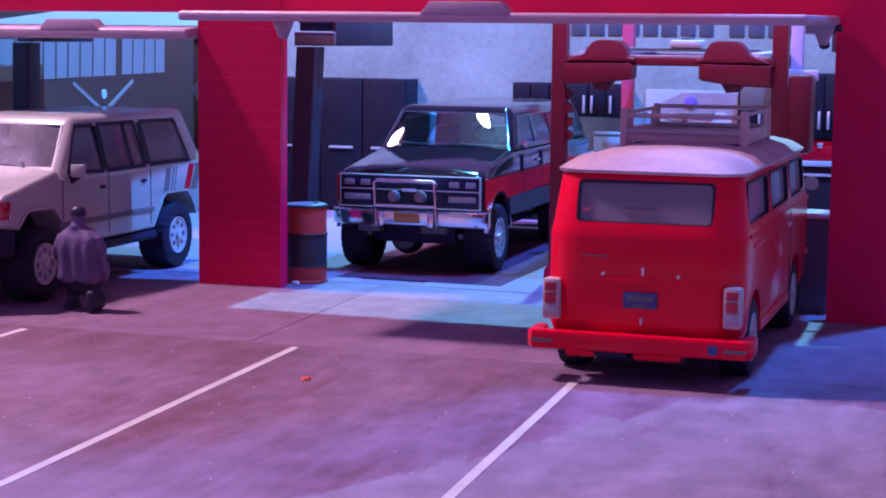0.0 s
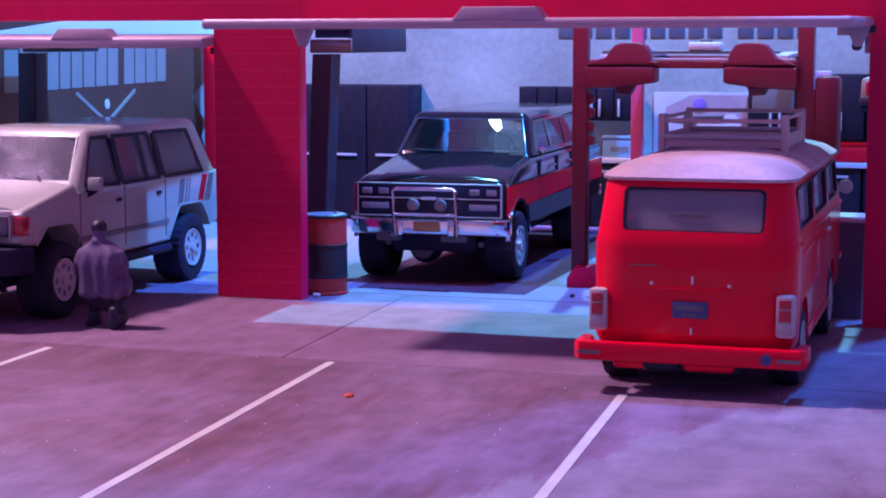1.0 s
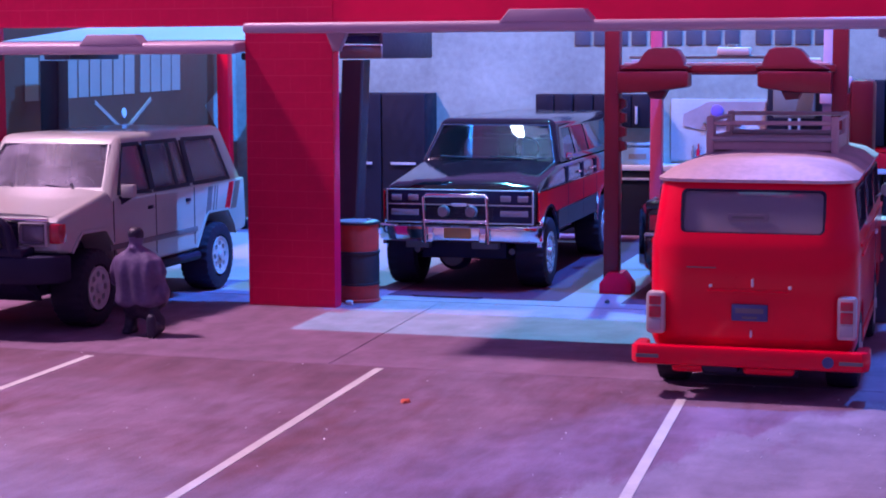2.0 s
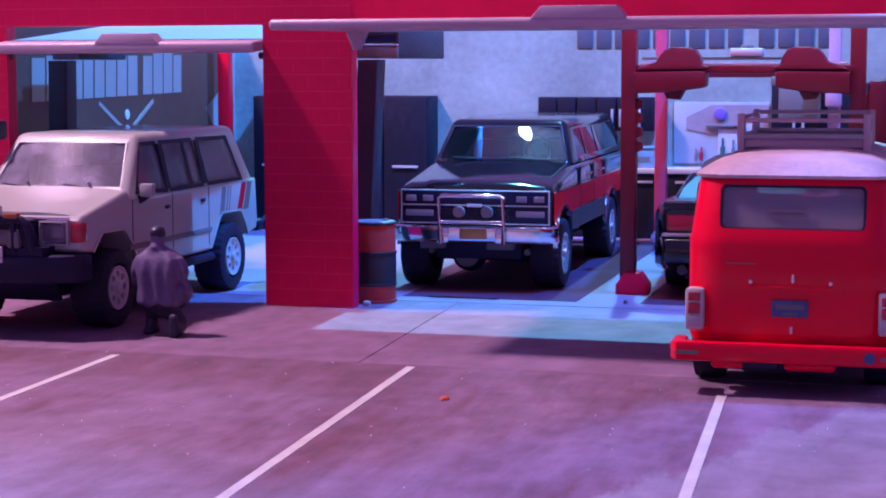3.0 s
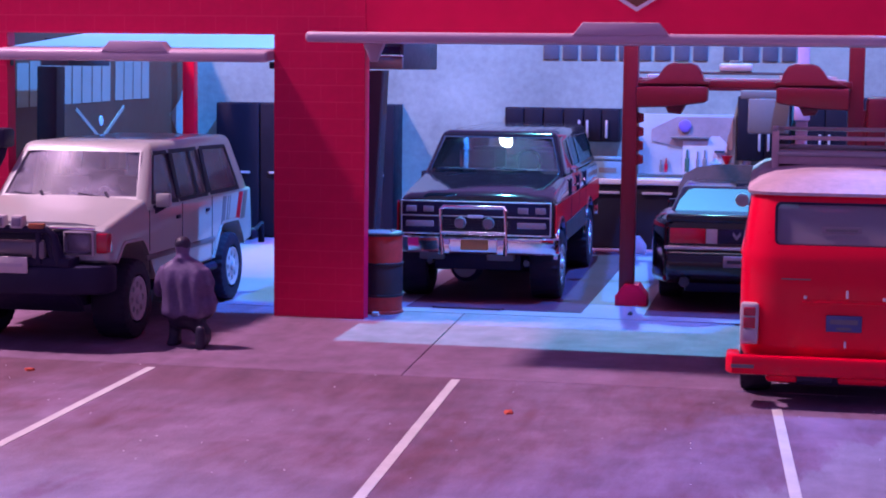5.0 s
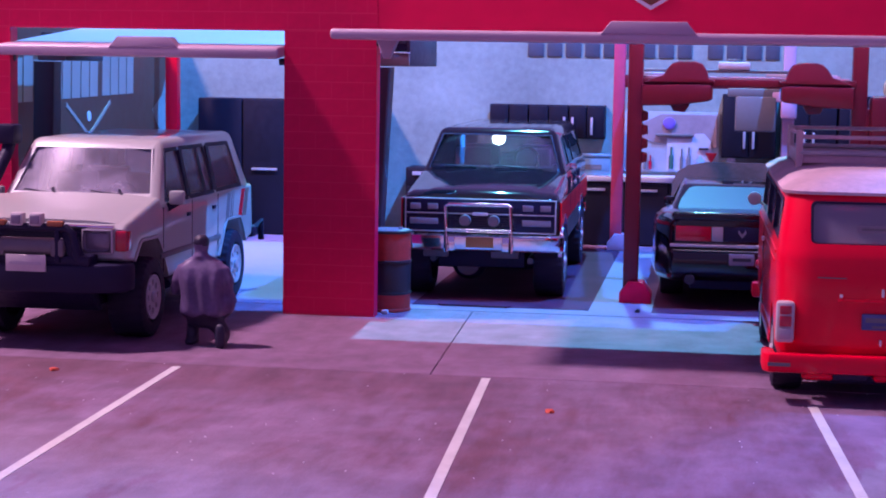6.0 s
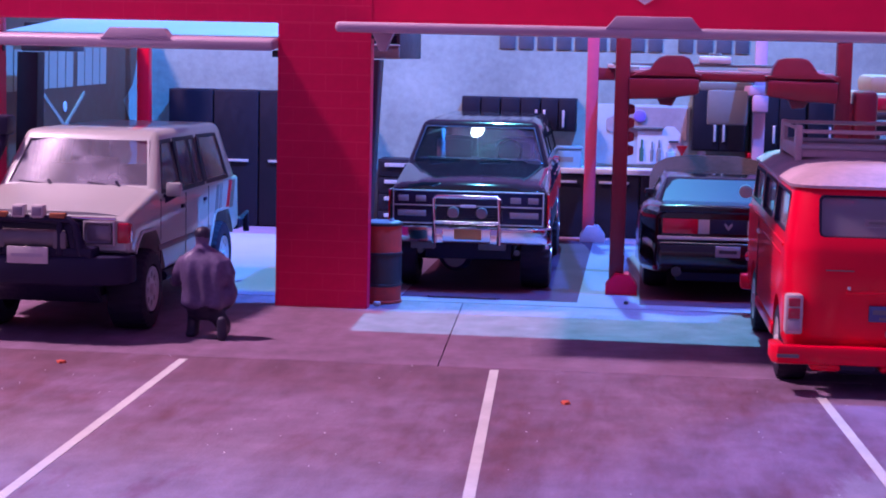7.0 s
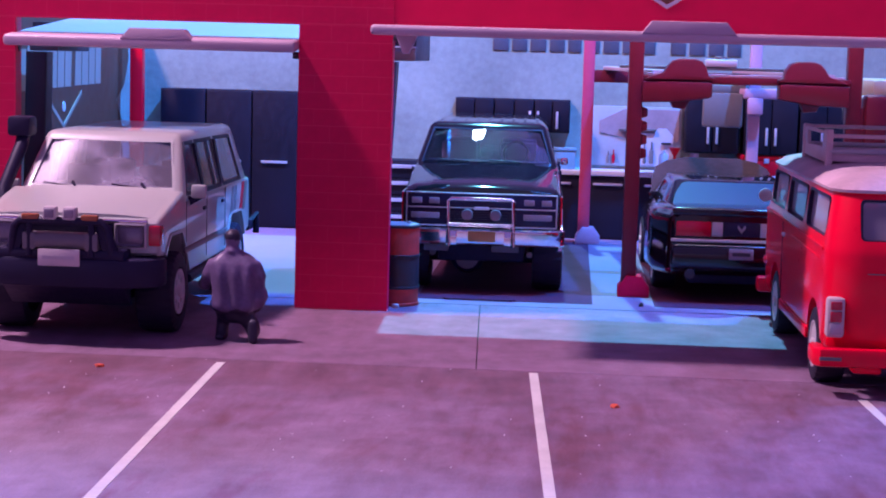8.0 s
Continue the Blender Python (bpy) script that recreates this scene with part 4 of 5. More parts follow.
        part("red_lens", box(s * 11.6 - 0.75, s * 11.6 + 0.75, B - 0.72, B - 0.3, 10.0, 11.4, 0.1), LAMP_RED, tl)
        part("upper_lens", box(s * 11.6 - 0.75, s * 11.6 + 0.75, B - 0.72, B - 0.3, 11.6, 12.7, 0.1), LAMP_RED, tl)
        part("white_lens", box(s * 11.6 - 0.75, s * 11.6 + 0.75, B - 0.72, B - 0.3, 8.4, 9.8, 0.1), LAMP_WHITE, tl)
        part("mirror", join(cyl(s * 13.9, 1.6, 21.8, 1.1, 0.5, "y", 20, bevel=0.12), tube([(s * 12.2, 2.0, 20.6), (s * 13.8, 1.8, 21.8)], 0.2)), RIM_GREY, t)
        part("front_indicator", join(ball(s * 12.6, 5.8, 10.6, 0.8, 1.2, 0.9)), LAMP_RED, t)
        part("door_gap", box(s * 12.86 - 0.06, s * 12.86 + 0.04, -14.4, -14.15, 7, 19), BLACK_TRIM, t)
        part("sliding_rail", box(s * 12.86 - 0.1, s * 12.86 + 0.2, -52, -24, 17.4, 17.8, 0.08), RED_PAINT, t)
        part("door_handle", box(s * 12.8, s * 13.3, -17.8, -15.6, 16.8, 17.4, 0.15) if s > 0 else box(-13.3, -12.8, -17.8, -15.6, 16.8, 17.4, 0.15), HANDLE, t)
        part("sill", box(s * 12.5 - 0.4, s * 12.5 + 0.3, RA + 6.4, FA - 6.4, 5.0, 6.6, 0.2), RED_PAINT, t)
        for ay in (FA, RA):
            wheel(t, s * 10.7, ay, R, 3.9, 3.1, RIM_GREY, s, 0, 24)
    part("rear_bumper", join(prism([(-14.4, B + 3.5), (-14.4, B - 1.0), (-13.6, B - 2.0), (13.6, B - 2.0), (14.4, B - 1.0), (14.4, B + 3.5), (12.8, B + 3.5), (12.6, B - 0.4), (-12.6, B - 0.4), (-12.8, B + 3.5)], 4.2, 6.7, "z", 0.45)), RED_PAINT, t, "red painted rear bumper")
    part("bumper_badge", cyl(9.6, B - 2.1, 5.4, 0.7, 0.2, "y", 16), PLATE_BLUE, t)
    for s in (-1, 1):
        part("bumper_corner", box(s * 12.3 - 1.4, s * 12.3 + 1.4, B - 2.15, B - 1.9, 5.1, 5.55), GREY_TRIM, t)
    part("engine_pan", join(box(-6, 6, B + 1, B + 9, 2.6, 6, 0.5), box(-5.6, -1.2, B - 1.6, B + 1.5, 3.5, 6, 0.3)), BLACK_TRIM, t)
    for ax0, ax1 in ((-9.4, -5.4), (-0.6, 5.6)):
        part("rear_apron", box(ax0, ax1, B - 1.4, B + 1.5, 3.3, 4.5, 0.5, 3), RED_PAINT, t, "red rear apron below the bumper")
    part("front_bumper", box(-13.6, 13.6, F - 1, F + 1.8, 4.4, 7, 0.5), RED_PAINT, t)
    # roof rack
    rk = part("roof_rack", box(-8.6, 7.4, -30.4, -7.0, 29.9, 30.3, 0.1), RACK_GREY, t, "mauve-grey plastic roof rack with plate sides")
    for k in range(6):
        part("slat", box(-8.6, 7.4, -30 + 4.2 * k, -28 + 4.2 * k, 30.2, 30.6, 0.08), RACK_GREY, rk)
    for sx in (-9.3, 7.6):
        part("side_plate", prism([(-30.6, 29.2), (-30.6, 34.0), (-27.4, 34.1), (-26.4, 31.4), (-11.2, 31.2), (-10.2, 33.6), (-7.1, 33.5), (-7.1, 29.4)], sx, sx + 0.55, "x", 0.12), RACK_GREY, rk)
        part("side_rail", tube([(sx + 0.3, -28, 33.6), (sx + 0.3, -7.4, 33.5)], 0.28), RACK_GREY, rk)
    for yy, zt in ((-30.9, 33.55), (-7.2, 34.1)):
        part("end_rail", box(-9.2, 8.1, yy - 0.35, yy + 0.35, zt - 0.6, zt, 0.2), RACK_GREY, rk)
        part("end_plate", box(-9.2, 8.1, yy - 0.1, yy + 0.3, 29.5, 30.7, 0.1), RACK_GREY, rk)
        part("end_lip", box(-9.3, 8.2, yy - 0.6, yy + 0.4, 30.65, 31.35, 0.25), RIM_GREY, rk, "pale lower lip of the rack")
    for px, py in ((-9.0, -30.9), (7.9, -30.9), (-9.0, -7.2), (7.9, -7.2)):
        part("post", box(px - 0.5, px + 0.5, py - 0.6, py + 0.6, 28.2, 34.2, 0.25), RACK_GREY, rk)
    return t


VAN = van(76.9, 0, 0.6)
VAN.scale = (1.015, 1, 1)

# ---------------------------------------------------------------- low black sports car, seen from its tail


def sports_car(x, y, rz):
    t = thing("sports_car", x, y, 0, rz, "low black model sports coupe with a full-width red tail lamp", "toy car")
    W, R = 14.2, 5.0
    B, F = 24.6, 100.0
    RA, FA = 46.0, 86.5
    # rounded sections from tail to nose: y, half width, bottom, top, shoulder radius
    rings = []
    for yy, hw, z0, z1, rt in ((B, 11.9, 6.0, 16.0, 1.6), (B + 0.8, 12.5, 5.2, 16.5, 2.2), (B + 4, 13.3, 4.6, 16.9, 3.0), (B + 10, 15.2, 4.4, 17.0, 3.8), (RA, 16.0, 4.4, 17.0, 4.4), (58, 13.9, 4.2, 15.4, 3.4),
                               (72, 13.8, 4.2, 15.2, 3.2), (FA, 14.3, 4.3, 14.0, 3.4), (94, 13.4, 4.6, 12.6, 3.0), (F, 11.6, 6.0, 10.6, 1.6)):
        ring = []
        for cx, cz, r, a0 in ((hw - rt, z1 - rt * 0.8, rt, 0), (-hw + rt, z1 - rt * 0.8, rt, 90), (-hw + 1.2, z0 + 1.2, 1.2, 180), (hw - 1.2, z0 + 1.2, 1.2, 270)):
            for k in range(7):
                a = radians(a0 + 15 * k)
                ring.append((cx + r * math.cos(a), yy, cz + r * math.sin(a) * (0.8 if r == rt else 1)))
        rings.append(ring)
    arches = [cyl(sx * 13, ay, 5.0, 5.9, 5.2, "x", 36) for ay in (RA, FA) for sx in (-1, 1)]
    part("body", carved(loft(rings), arches), BLACK_PAINT, t)
    part("chassis", box(-9, 9, 28, 97, 3.2, 8, 0.4), BLACK_TRIM, t)
    c = cabin(t, (13.2, 35.0, 82, 15.2), (10.6, 47.5, 69, 20.9), BLACK_PAINT, [[(50, 16.4), (68, 16.4), (66, 19.6), (54, 19.6)]], None, (10.5, 8.6, 16, 19.6), 0.8, 0.7, SMOKED)
    part("rear_window", loft([[(-11.7, 36.9, 16.0), (11.7, 36.9, 16.0), (10.9, 41.2, 18.2), (9.4, 45.6, 19.9), (8.4, 46.4, 20.2), (-8.4, 46.4, 20.2), (-9.4, 45.6, 19.9), (-10.9, 41.2, 18.2)],
                              [(k[0], k[1] - 0.25, k[2] + 0.35) for k in ((-11.7, 36.9, 16.0), (11.7, 36.9, 16.0), (10.9, 41.2, 18.2), (9.4, 45.6, 19.9), (8.4, 46.4, 20.2), (-8.4, 46.4, 20.2), (-9.4, 45.6, 19.9), (-10.9, 41.2, 18.2))]]), SHEEN_BLUE, c, "rear window with a painted blue reflection")
    for s in (-1, 1):
        part("tail_lamp", box(s * 8.55 - 3.15, s * 8.55 + 3.15, B - 0.3, B + 0.4, 12.2, 14.9, 0.15), LAMP_RED, t, "wide red tail lamp")
        part("reverse_lamp", box(s * 4.35 - 1.0, s * 4.35 + 1.0, B - 0.35, B + 0.3, 12.25, 14.85, 0.1), LAMP_WHITE, t)
        for ay in (RA, FA):
            wheel(t, s * 12.2, ay, R, 4.4, 3.2, RIM_GREY, s, 6)
        part("mirror", box(s * 13.2 - 1, s * 13.2 + 1, 66, 67.5, 15.4, 17, 0.3), BLACK_PAINT, t)
    part("tail_panel", box(-3.3, 3.3, B - 0.2, B + 0.3, 12.3, 14.9, 0.1), BLACK_TRIM, t)
    part("emblem", prism([(0, 12.9), (0.75, 13.9), (0.6, 14.4), (0, 13.6), (-0.6, 14.4), (-0.75, 13.9)], B - 0.4, B - 0.15, "y"), LAMP_DULL, t)
    part("bumper_line", box(-12.6, 12.6, B - 0.6, B + 0.2, 11.15, 11.75, 0.2), RIM_GREY, t)
    part("rear_bumper", box(-12.6, 12.6, B - 0.9, B + 2, 6.0, 11.0, 1.0, 3), BLACK_PAINT, t)
    pl = part("number_plate", box(-2.2, 2.2, B - 1.3, B - 0.85, 8.2, 10.2, 0.1), PLATE_DULL, t)
    part("plate_bar", box(-1.6, 1.6, B - 1.36, B - 1.26, 8.9, 9.5), DARK_GREY, pl)
    part("spoiler", box(-12.4, 12.4, B - 0.6, B + 2.2, 15.9, 17.4, 0.5, 3), BLACK_PAINT, t)
    lid = [(s * a, b) for s, order in ((1, 1), (-1, -1)) for a, b in ((13.0, 0.0), (12.9, 4.2), (11.8, 7.4), (9.6, 9.2), (5.5, 10.3))[::order]]
    part("raised_bonnet", loft([[(a, 79.0 + 0.741 * b - d, 15.6 + 0.676 * b + d) for a, b in lid] for d in (0.0, 0.45)]), DULL_BLACK, t, "dull dark bonnet standing open")
    part("exhaust", join(cyl(-9, B + 0.2, 5.4, 0.9, 2.4, "y", 14), cyl(9, B + 0.2, 5.4, 0.9, 2.4, "y", 14)), DARK_GREY, t)
    return t


# sports car's rear window: its blue reflection is put into the base colour
SHEEN_BLUE = material("blue_sheen_glass", (0.034, 0.016, 0.075), 0.32, vary=0.05, spec=0.12)
sports_car(61.8, 0, 1.0)

# ---------------------------------------------------------------- doors, lifts, drum, figure


def hump(x0, x1, y0, y1, z0, z1, slope):
    return prism([(x0, z0), (x0 + slope, z1), (x1 - slope, z1), (x1, z0)], y0, y1, "y", 0.25)


def up_and_over_door(name, x0, x1, yf, zf, yb, zb, thick, hx0, hx1, label, arms=False):
    t = thing(name, (x0 + x1) / 2, 0, 0, 0, label, "garage door", "garage doors")
    h = (x1 - x0) / 2
    panel = box(-h, h, yf, yb, 0, thick, 0.6, 4)
    for v in panel.verts:
        v.co.z += zf - thick + (zb - zf) * (v.co.y - yf) / (yb - yf)
    part("panel", panel, DOOR_WHITE, t)
    c = (x0 + x1) / 2
    part("handle_block", hump(hx0 - c, hx1 - c, yf - 0.1, yf + 3.2, zf - 0.3, zf + 1.55, 1.5), DOOR_WHITE, t)
    for s in (-1, 1):
        if arms:
            part("hinge_arm", prism([(s * (h - 3.9), zb - thick + 0.2), (s * (h - 0.2), zb - thick + 0.2), (s * (h - 1.5), zb - thick - 3.0), (s * (h - 2.5), zb - thick - 3.0)], yb - 5.5, yb - 3.6, "y", 0.25), DOOR_WHITE, t)
        part("hinge_pin", cyl(s * (h - 0.4), yb - 1.2 if yb < 10 else 1.6, (zb if yb < 10 else zf) - thick - 0.4, 0.6, 1.6, "x", 14), DARK_GREY, t)
    return t


up_and_over_door("garage_door", BAY2[0] + 0.7, BAY2[1] + 0.6, -39.6, 47.65, -0.3, 48.0, 1.5, 39.6, 53.2, "pale plastic garage door swung out level over its bay", True)
up_and_over_door("garage_door", BAY1[0] - 1.0, BAY1[1] - 0.02, -4.2, 45.0, 41.0, 49.0, 1.9, -45.2, -33.0, "pale plastic garage door lifted inwards under the lintel")


def post_base(parent, x, y, w, h, mat):
    part("foot", prism([(x - w, 0), (x - w, h * 0.45), (x - w * 0.45, h), (x + w * 0.45, h), (x + w, h * 0.45), (x + w, 0)], y - w * 0.85, y + w * 0.85, "y", 0.3), mat, parent)


# rear posts get paler copies of the lift red: lamplight put into the colour
LIT_LIFT = material("lit_red_plastic", (0.55, 0.06, 0.13), 0.3, vary=0.15, size=4)
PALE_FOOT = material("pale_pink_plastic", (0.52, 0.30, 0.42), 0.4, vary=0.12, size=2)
lift = thing("four_post_lift", 0, 0, 0, 0, "red plastic four-post car lift with raised runways", "car lift")
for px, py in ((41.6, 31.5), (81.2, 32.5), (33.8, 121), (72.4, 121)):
    p = part("post", box(px - 1.35, px + 1.35, py - 1.4, py + 1.4, 0, 58, 0.25), RED_LIFT if py < 100 else LIT_LIFT if px < 50 else PALE_FOOT, lift)
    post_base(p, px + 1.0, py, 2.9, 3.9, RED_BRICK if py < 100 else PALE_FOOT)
    for k in range(4 if py < 100 else 0):
        part("latch_tooth", prism([(px + 1.2, 25.4 + 2.5 * k), (px + 2.4, 25.8 + 2.5 * k), (px + 2.4, 27.2 + 2.5 * k), (px + 1.2, 27.6 + 2.5 * k)], py - 0.9, py + 0.9, "y", 0.12), RED_LIFT, p)
for ya, x0, x1 in ((31.8, 42.5, 80.5), (121, 34.5, 72)):
    part("cross_beam", box(x0, x1, ya - 1.3, ya + 1.3, 39.5 if ya < 100 else 38.0, 40.9, 0.2), RED_LIFT, lift)
for s, px in ((1, 41.6), (-1, 81.2)):
    arm = [(px + s * 1.2, 35.9), (px + s * 7.4, 36.1), (px + s * 13.2, 36.9), (px + s * 13.8, 37.3), (px + s * 13.8, 39.5), (px + s * 13.2, 39.9), (px + s * 1.2, 39.7)]
    part("sleeve", prism(arm, 28.6, 33.4, "y", 0.4), RED_LIFT, lift)
    part("sleeve_foot", prism([(px + s * 6.0, 36.6), (px + s * 6.9, 35.0), (px + s * 9.0, 34.8), (px + s * 10.0, 36.6)], 29.6, 33.0, "y", 0.3), RED_LIFT, lift)
    cx = px + s * 9.2
    cap = [(cx - 7.6 * s, 40.1), (cx - 6.6 * s, 40.7), (cx - 4.3 * s, 41.4), (cx - 3.4 * s, 42.8), (cx - 2.6 * s, 43.6), (cx - 1.4 * s, 44.0), (cx + 1.4 * s, 44.0), (cx + 2.7 * s, 43.5), (cx + 3.5 * s, 42.2), (cx + 3.9 * s, 40.9), (cx + 5.0 * s, 40.6), (cx + 4.6 * s, 40.1)]
    part("cap_block", prism(cap, 28.8, 33.0, "y", 0.35), RED_LIFT, lift)
for x0, x1 in ((44.6, 47.8), (74.6, 77.8)):
    part("runway", prism([(x0, 33), (x1, 33), (x1 - 7.5, 121), (x0 - 7.5, 121)], 40.95, 41.8, "z", 0.15), DOOR_WHITE, lift, "pale drive-on runway")
part("runway_lip", box(43.6, 79.4, 31.0, 33.2, 40.92, 41.3, 0.1), DOOR_WHITE, lift, "pale edge plate of the runways")
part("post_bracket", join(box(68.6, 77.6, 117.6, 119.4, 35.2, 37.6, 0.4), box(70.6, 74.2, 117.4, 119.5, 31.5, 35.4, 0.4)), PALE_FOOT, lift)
part("rear_sleeve", join(box(60.4, 69.6, 117.4, 119.6, 28.4, 36.4, 0.5), box(58.6, 70.9, 117.8, 119.8, 36.2, 38.2, 0.3)), GREY_TRIM, lift, "dull grey sleeve under the rear beam")
part("power_unit", join(box(83.0, 87.2, 29.4, 35.0, 24.5, 38.4, 1.0), box(82.4, 83.4, 31.0, 33.6, 26, 36, 0.2)), RED_LIFT, lift, "dark red hydraulic power unit")
rail = thing("door_rail", 91.8, 17, 0, 0, "pale grey plastic rail under the lintel end", "rail")
part("channel", join(box(-2.9, 2.6, -13.8, 13, 45.2, 47.7, 0.3), box(1.3, 2.3, -13, 13, 42.4, 45.4, 0.2)), DOOR_WHITE, rail)
part("pin", cyl(0.2, -13.4, 43.6, 0.8, 1.6, "y", 16, bevel=0.1), DARK_GREY, rail)
jack = thing("rolling_jack", 59.3, 60, 0, 0, "pale rolling jack bridging the two lift runways", "jack")
part("beam", box(-20.0, 14.0, -1.6, 1.6, 41.85, 42.5, 0.2), GREY_TRIM, jack)
part("body", box(-3.1, 3.1, -2.2, 2.2, 42.5, 44.0, 0.35), WORKTOP, jack)
part("pad", cyl(0, 0, 44.3, 1.3, 0.6, "z", 18, bevel=0.1), GREY_TRIM, jack)
# dark two-post lift in the other bay
lift2 = thing("two_post_lift", 0, 0, 0, 0, "dark grey plastic two-post car lift", "car lift")
for px, py, s in ((-69.8, 30, 1), (-4.2, 20.5, -1)):
    p = part("post", loft([plan_ring(2.0, -2.2, 2.2, 0.4, 0), plan_ring(2.0, -2.2, 2.2, 0.4, 42)]), DARK_GREY, lift2)
    bm_co = p.data.vertices
    for v in bm_co:
        v.co.x += (px + (0.05 if s < 0 else 0.02) * (v.co.z / MM - 20)) * MM
        v.co.y += (py + 0.0) * MM
    part("post_foot", box(px - 3.2, px + 3.2, py - 3.4, py + 3.4, 0, 1.2, 0.3), DARK_GREY, p)
    x0, x1 = (px - 1, px + 4.2) if s > 0 else (px - 1.6, px + 6.2)
    part("carriage", box(x0, x1, py + 1.0, 49.4, 44.9, 46.4, 0.2), BLACK_TRIM, lift2)
    part("carriage_cap", box(x0 - 0.1, x1 + 0.1, py + 0.4, 49.8, 46.3, 47.6, 0.25), DARK_GREY, lift2)
    part("carriage_end", box(x1 - 0.5, x1 + 0.15, py - 0.6, 49.6, 42.3, 47.5, 0.15), DARK_GREY, lift2)
    part("carriage_plate", box(x0 - 0.2, x1 + 0.1, py - 1.0, 49.9, 42.2, 44.5, 0.2), GREY_TRIM, lift2, "dull grey front plate of the carriage")
    part("carriage_lip", box(x0 - 0.2, x1 + 0.1, py - 1.3, py + 0.5, 44.5, 44.75, 0.08), HANDLE, lift2, "bright edge strip")

drum = thing("oil_drum", 0.7, 9.6, 0, 0, "rusty orange oil drum with a dark middle band", "drum")
part("shell", cyl(0, 0, 7.0, 3.75, 14.0, "z", 40, bevel=0.2), DRUM_RED, drum)
part("band", cyl(0, 0, 5.95, 3.82, 5.5, "z", 40, bevel=0.1), DRUM_DARK, drum, "dark painted middle band")
for zz in (0.3, 3.2, 8.7, 13.8):
    rib = bmesh.new()
    n = 40
    for k in range(n):
        a = math.tau * k / n
        for r, dz in ((3.6, -0.32), (3.95, -0.18), (3.95, 0.18), (3.6, 0.32)):
            rib.verts.new((r * math.cos(a), r * math.sin(a), zz + dz))
    rib.verts.ensure_lookup_table()
    for k in range(n):
        for i in range(3):
            a, b = k * 4 + i, ((k + 1) % n) * 4 + i
            rib.faces.new([rib.verts[j] for j in (a, a + 1, b + 1, b)])
    part("rib", rib, DRUM_DARK if zz > 1 else DRUM_RED, drum)
part("lid", cyl(0, 0, 13.9, 3.55, 0.5, "z", 40, bevel=0.1), DRUM_TOP, drum, "steel lid with a bung")
part("bung", cyl(1.9, 0.6, 14.25, 0.45, 0.5, "z", 14, bevel=0.08), DRUM_TOP, drum)

# crouching painted figure, one plain mesh
fig = join(loft([plan_ring(3.0, -1.9, 1.9, 1.3, 4.5), plan_ring(3.9, -2.5, 2.2, 1.5, 5.1), plan_ring(3.7, -2.3, 2.0, 1.5, 7.6), plan_ring(4.1, -2.1, 2.0, 1.5, 10.2), plan_ring(4.3, -1.7, 1.9, 1.4, 11.8), plan_ring(3.4, -1.1, 1.7, 1.1, 12.9), plan_ring(1.5, -0.7, 1.4, 0.7, 13.7)]),
           ball(-0.4, 0.6, 15.3, 1.4, 1.6, 1.75), ball(-0.4, 0.5, 15.9, 1.5, 1.65, 1.15), tube([(-0.2, 0.3, 13.2), (-0.4, 0.5, 14.8)], 0.85, 10), ball(-0.3, 0.0, 13.7, 1.5, 1.3, 0.6),
           tube([(3.6, 0.1, 11.9), (4.9, 0.0, 9.6), (5.1, 0.4, 7.2), (4.2, 1.4, 5.6)], 1.25, 12), ball(4.0, 1.7, 5.1, 0.9, 0.9, 1.0), tube([(-3.6, 0.3, 11.9), (-4.9, 0.6, 9.8), (-5.4, 1.8, 8.4), (-6.2, 3.2, 8.2)], 1.2, 12),
           ball(0.2, 0.3, 4.3, 3.2, 2.1, 1.7), tube([(-1.7, 0.0, 4.4), (-2.1, 1.6, 4.4)], 1.45, 12), tube([(-2.1, 1.5, 4.4), (-2.2, 0.9, 0.8)], 1.2, 12), box(-3.3, -1.2, -1.0, 2.9, 0.0, 1.2, 0.45),
           tube([(1.8, 0.0, 4.2), (3.2, 0.9, 2.4), (3.5, 1.6, 1.4)], 1.4, 12), tube([(3.5, 1.6, 1.3), (4.0, -1.8, 1.5)], 1.15, 12), box(3.2, 5.1, -3.3, -1.9, 0.0, 3.9, 0.5), ball(-6.6, 3.4, 8.2, 0.8, 0.8, 0.8))
FIGURE_LEGS = material("dark_figure_paint", (0.022, 0.018, 0.040), 0.5, vary=0.4, size=1.6, bump=0.3)
bmesh.ops.scale(fig, vec=(0.84, 1.0, 1.0), verts=fig.verts)
fig = blended(fig, 0.24)
for _ in range(12):
    bmesh.ops.smooth_vert(fig, verts=fig.verts, factor=0.5, use_axis_x=True, use_axis_y=True, use_axis_z=True)
for v in fig.verts:
    if 4.6 < v.co.z < 12.2 and v.co.y < 0.6:
        v.co.y += 0.20 * math.sin(2.9 * v.co.x + 0.35 * v.co.z) * min(1, (v.co.z - 4.6) / 1.5, (12.2 - v.co.z) / 2)
figure = part("figurine", fig, FIGURE, None, "", 180)
figure.data.materials.append(FIGURE_LEGS)
for f in figure.data.polygons:
    f.material_index = 1 if f.center.z < 0.0049 + 0.0003 * math.sin(f.center.x * 1700) or (f.center.z > 0.0153 - 0.12 * f.center.y) else 0
figure.matrix_world = pose(-19.6 * MM, -34.6 * MM, -0.0002, 0, 0, 0)
tagged(figure, "small crouching painted figurine in purple-grey", "figurine")

# ---------------------------------------------------------------- fittings along the rear and side wall


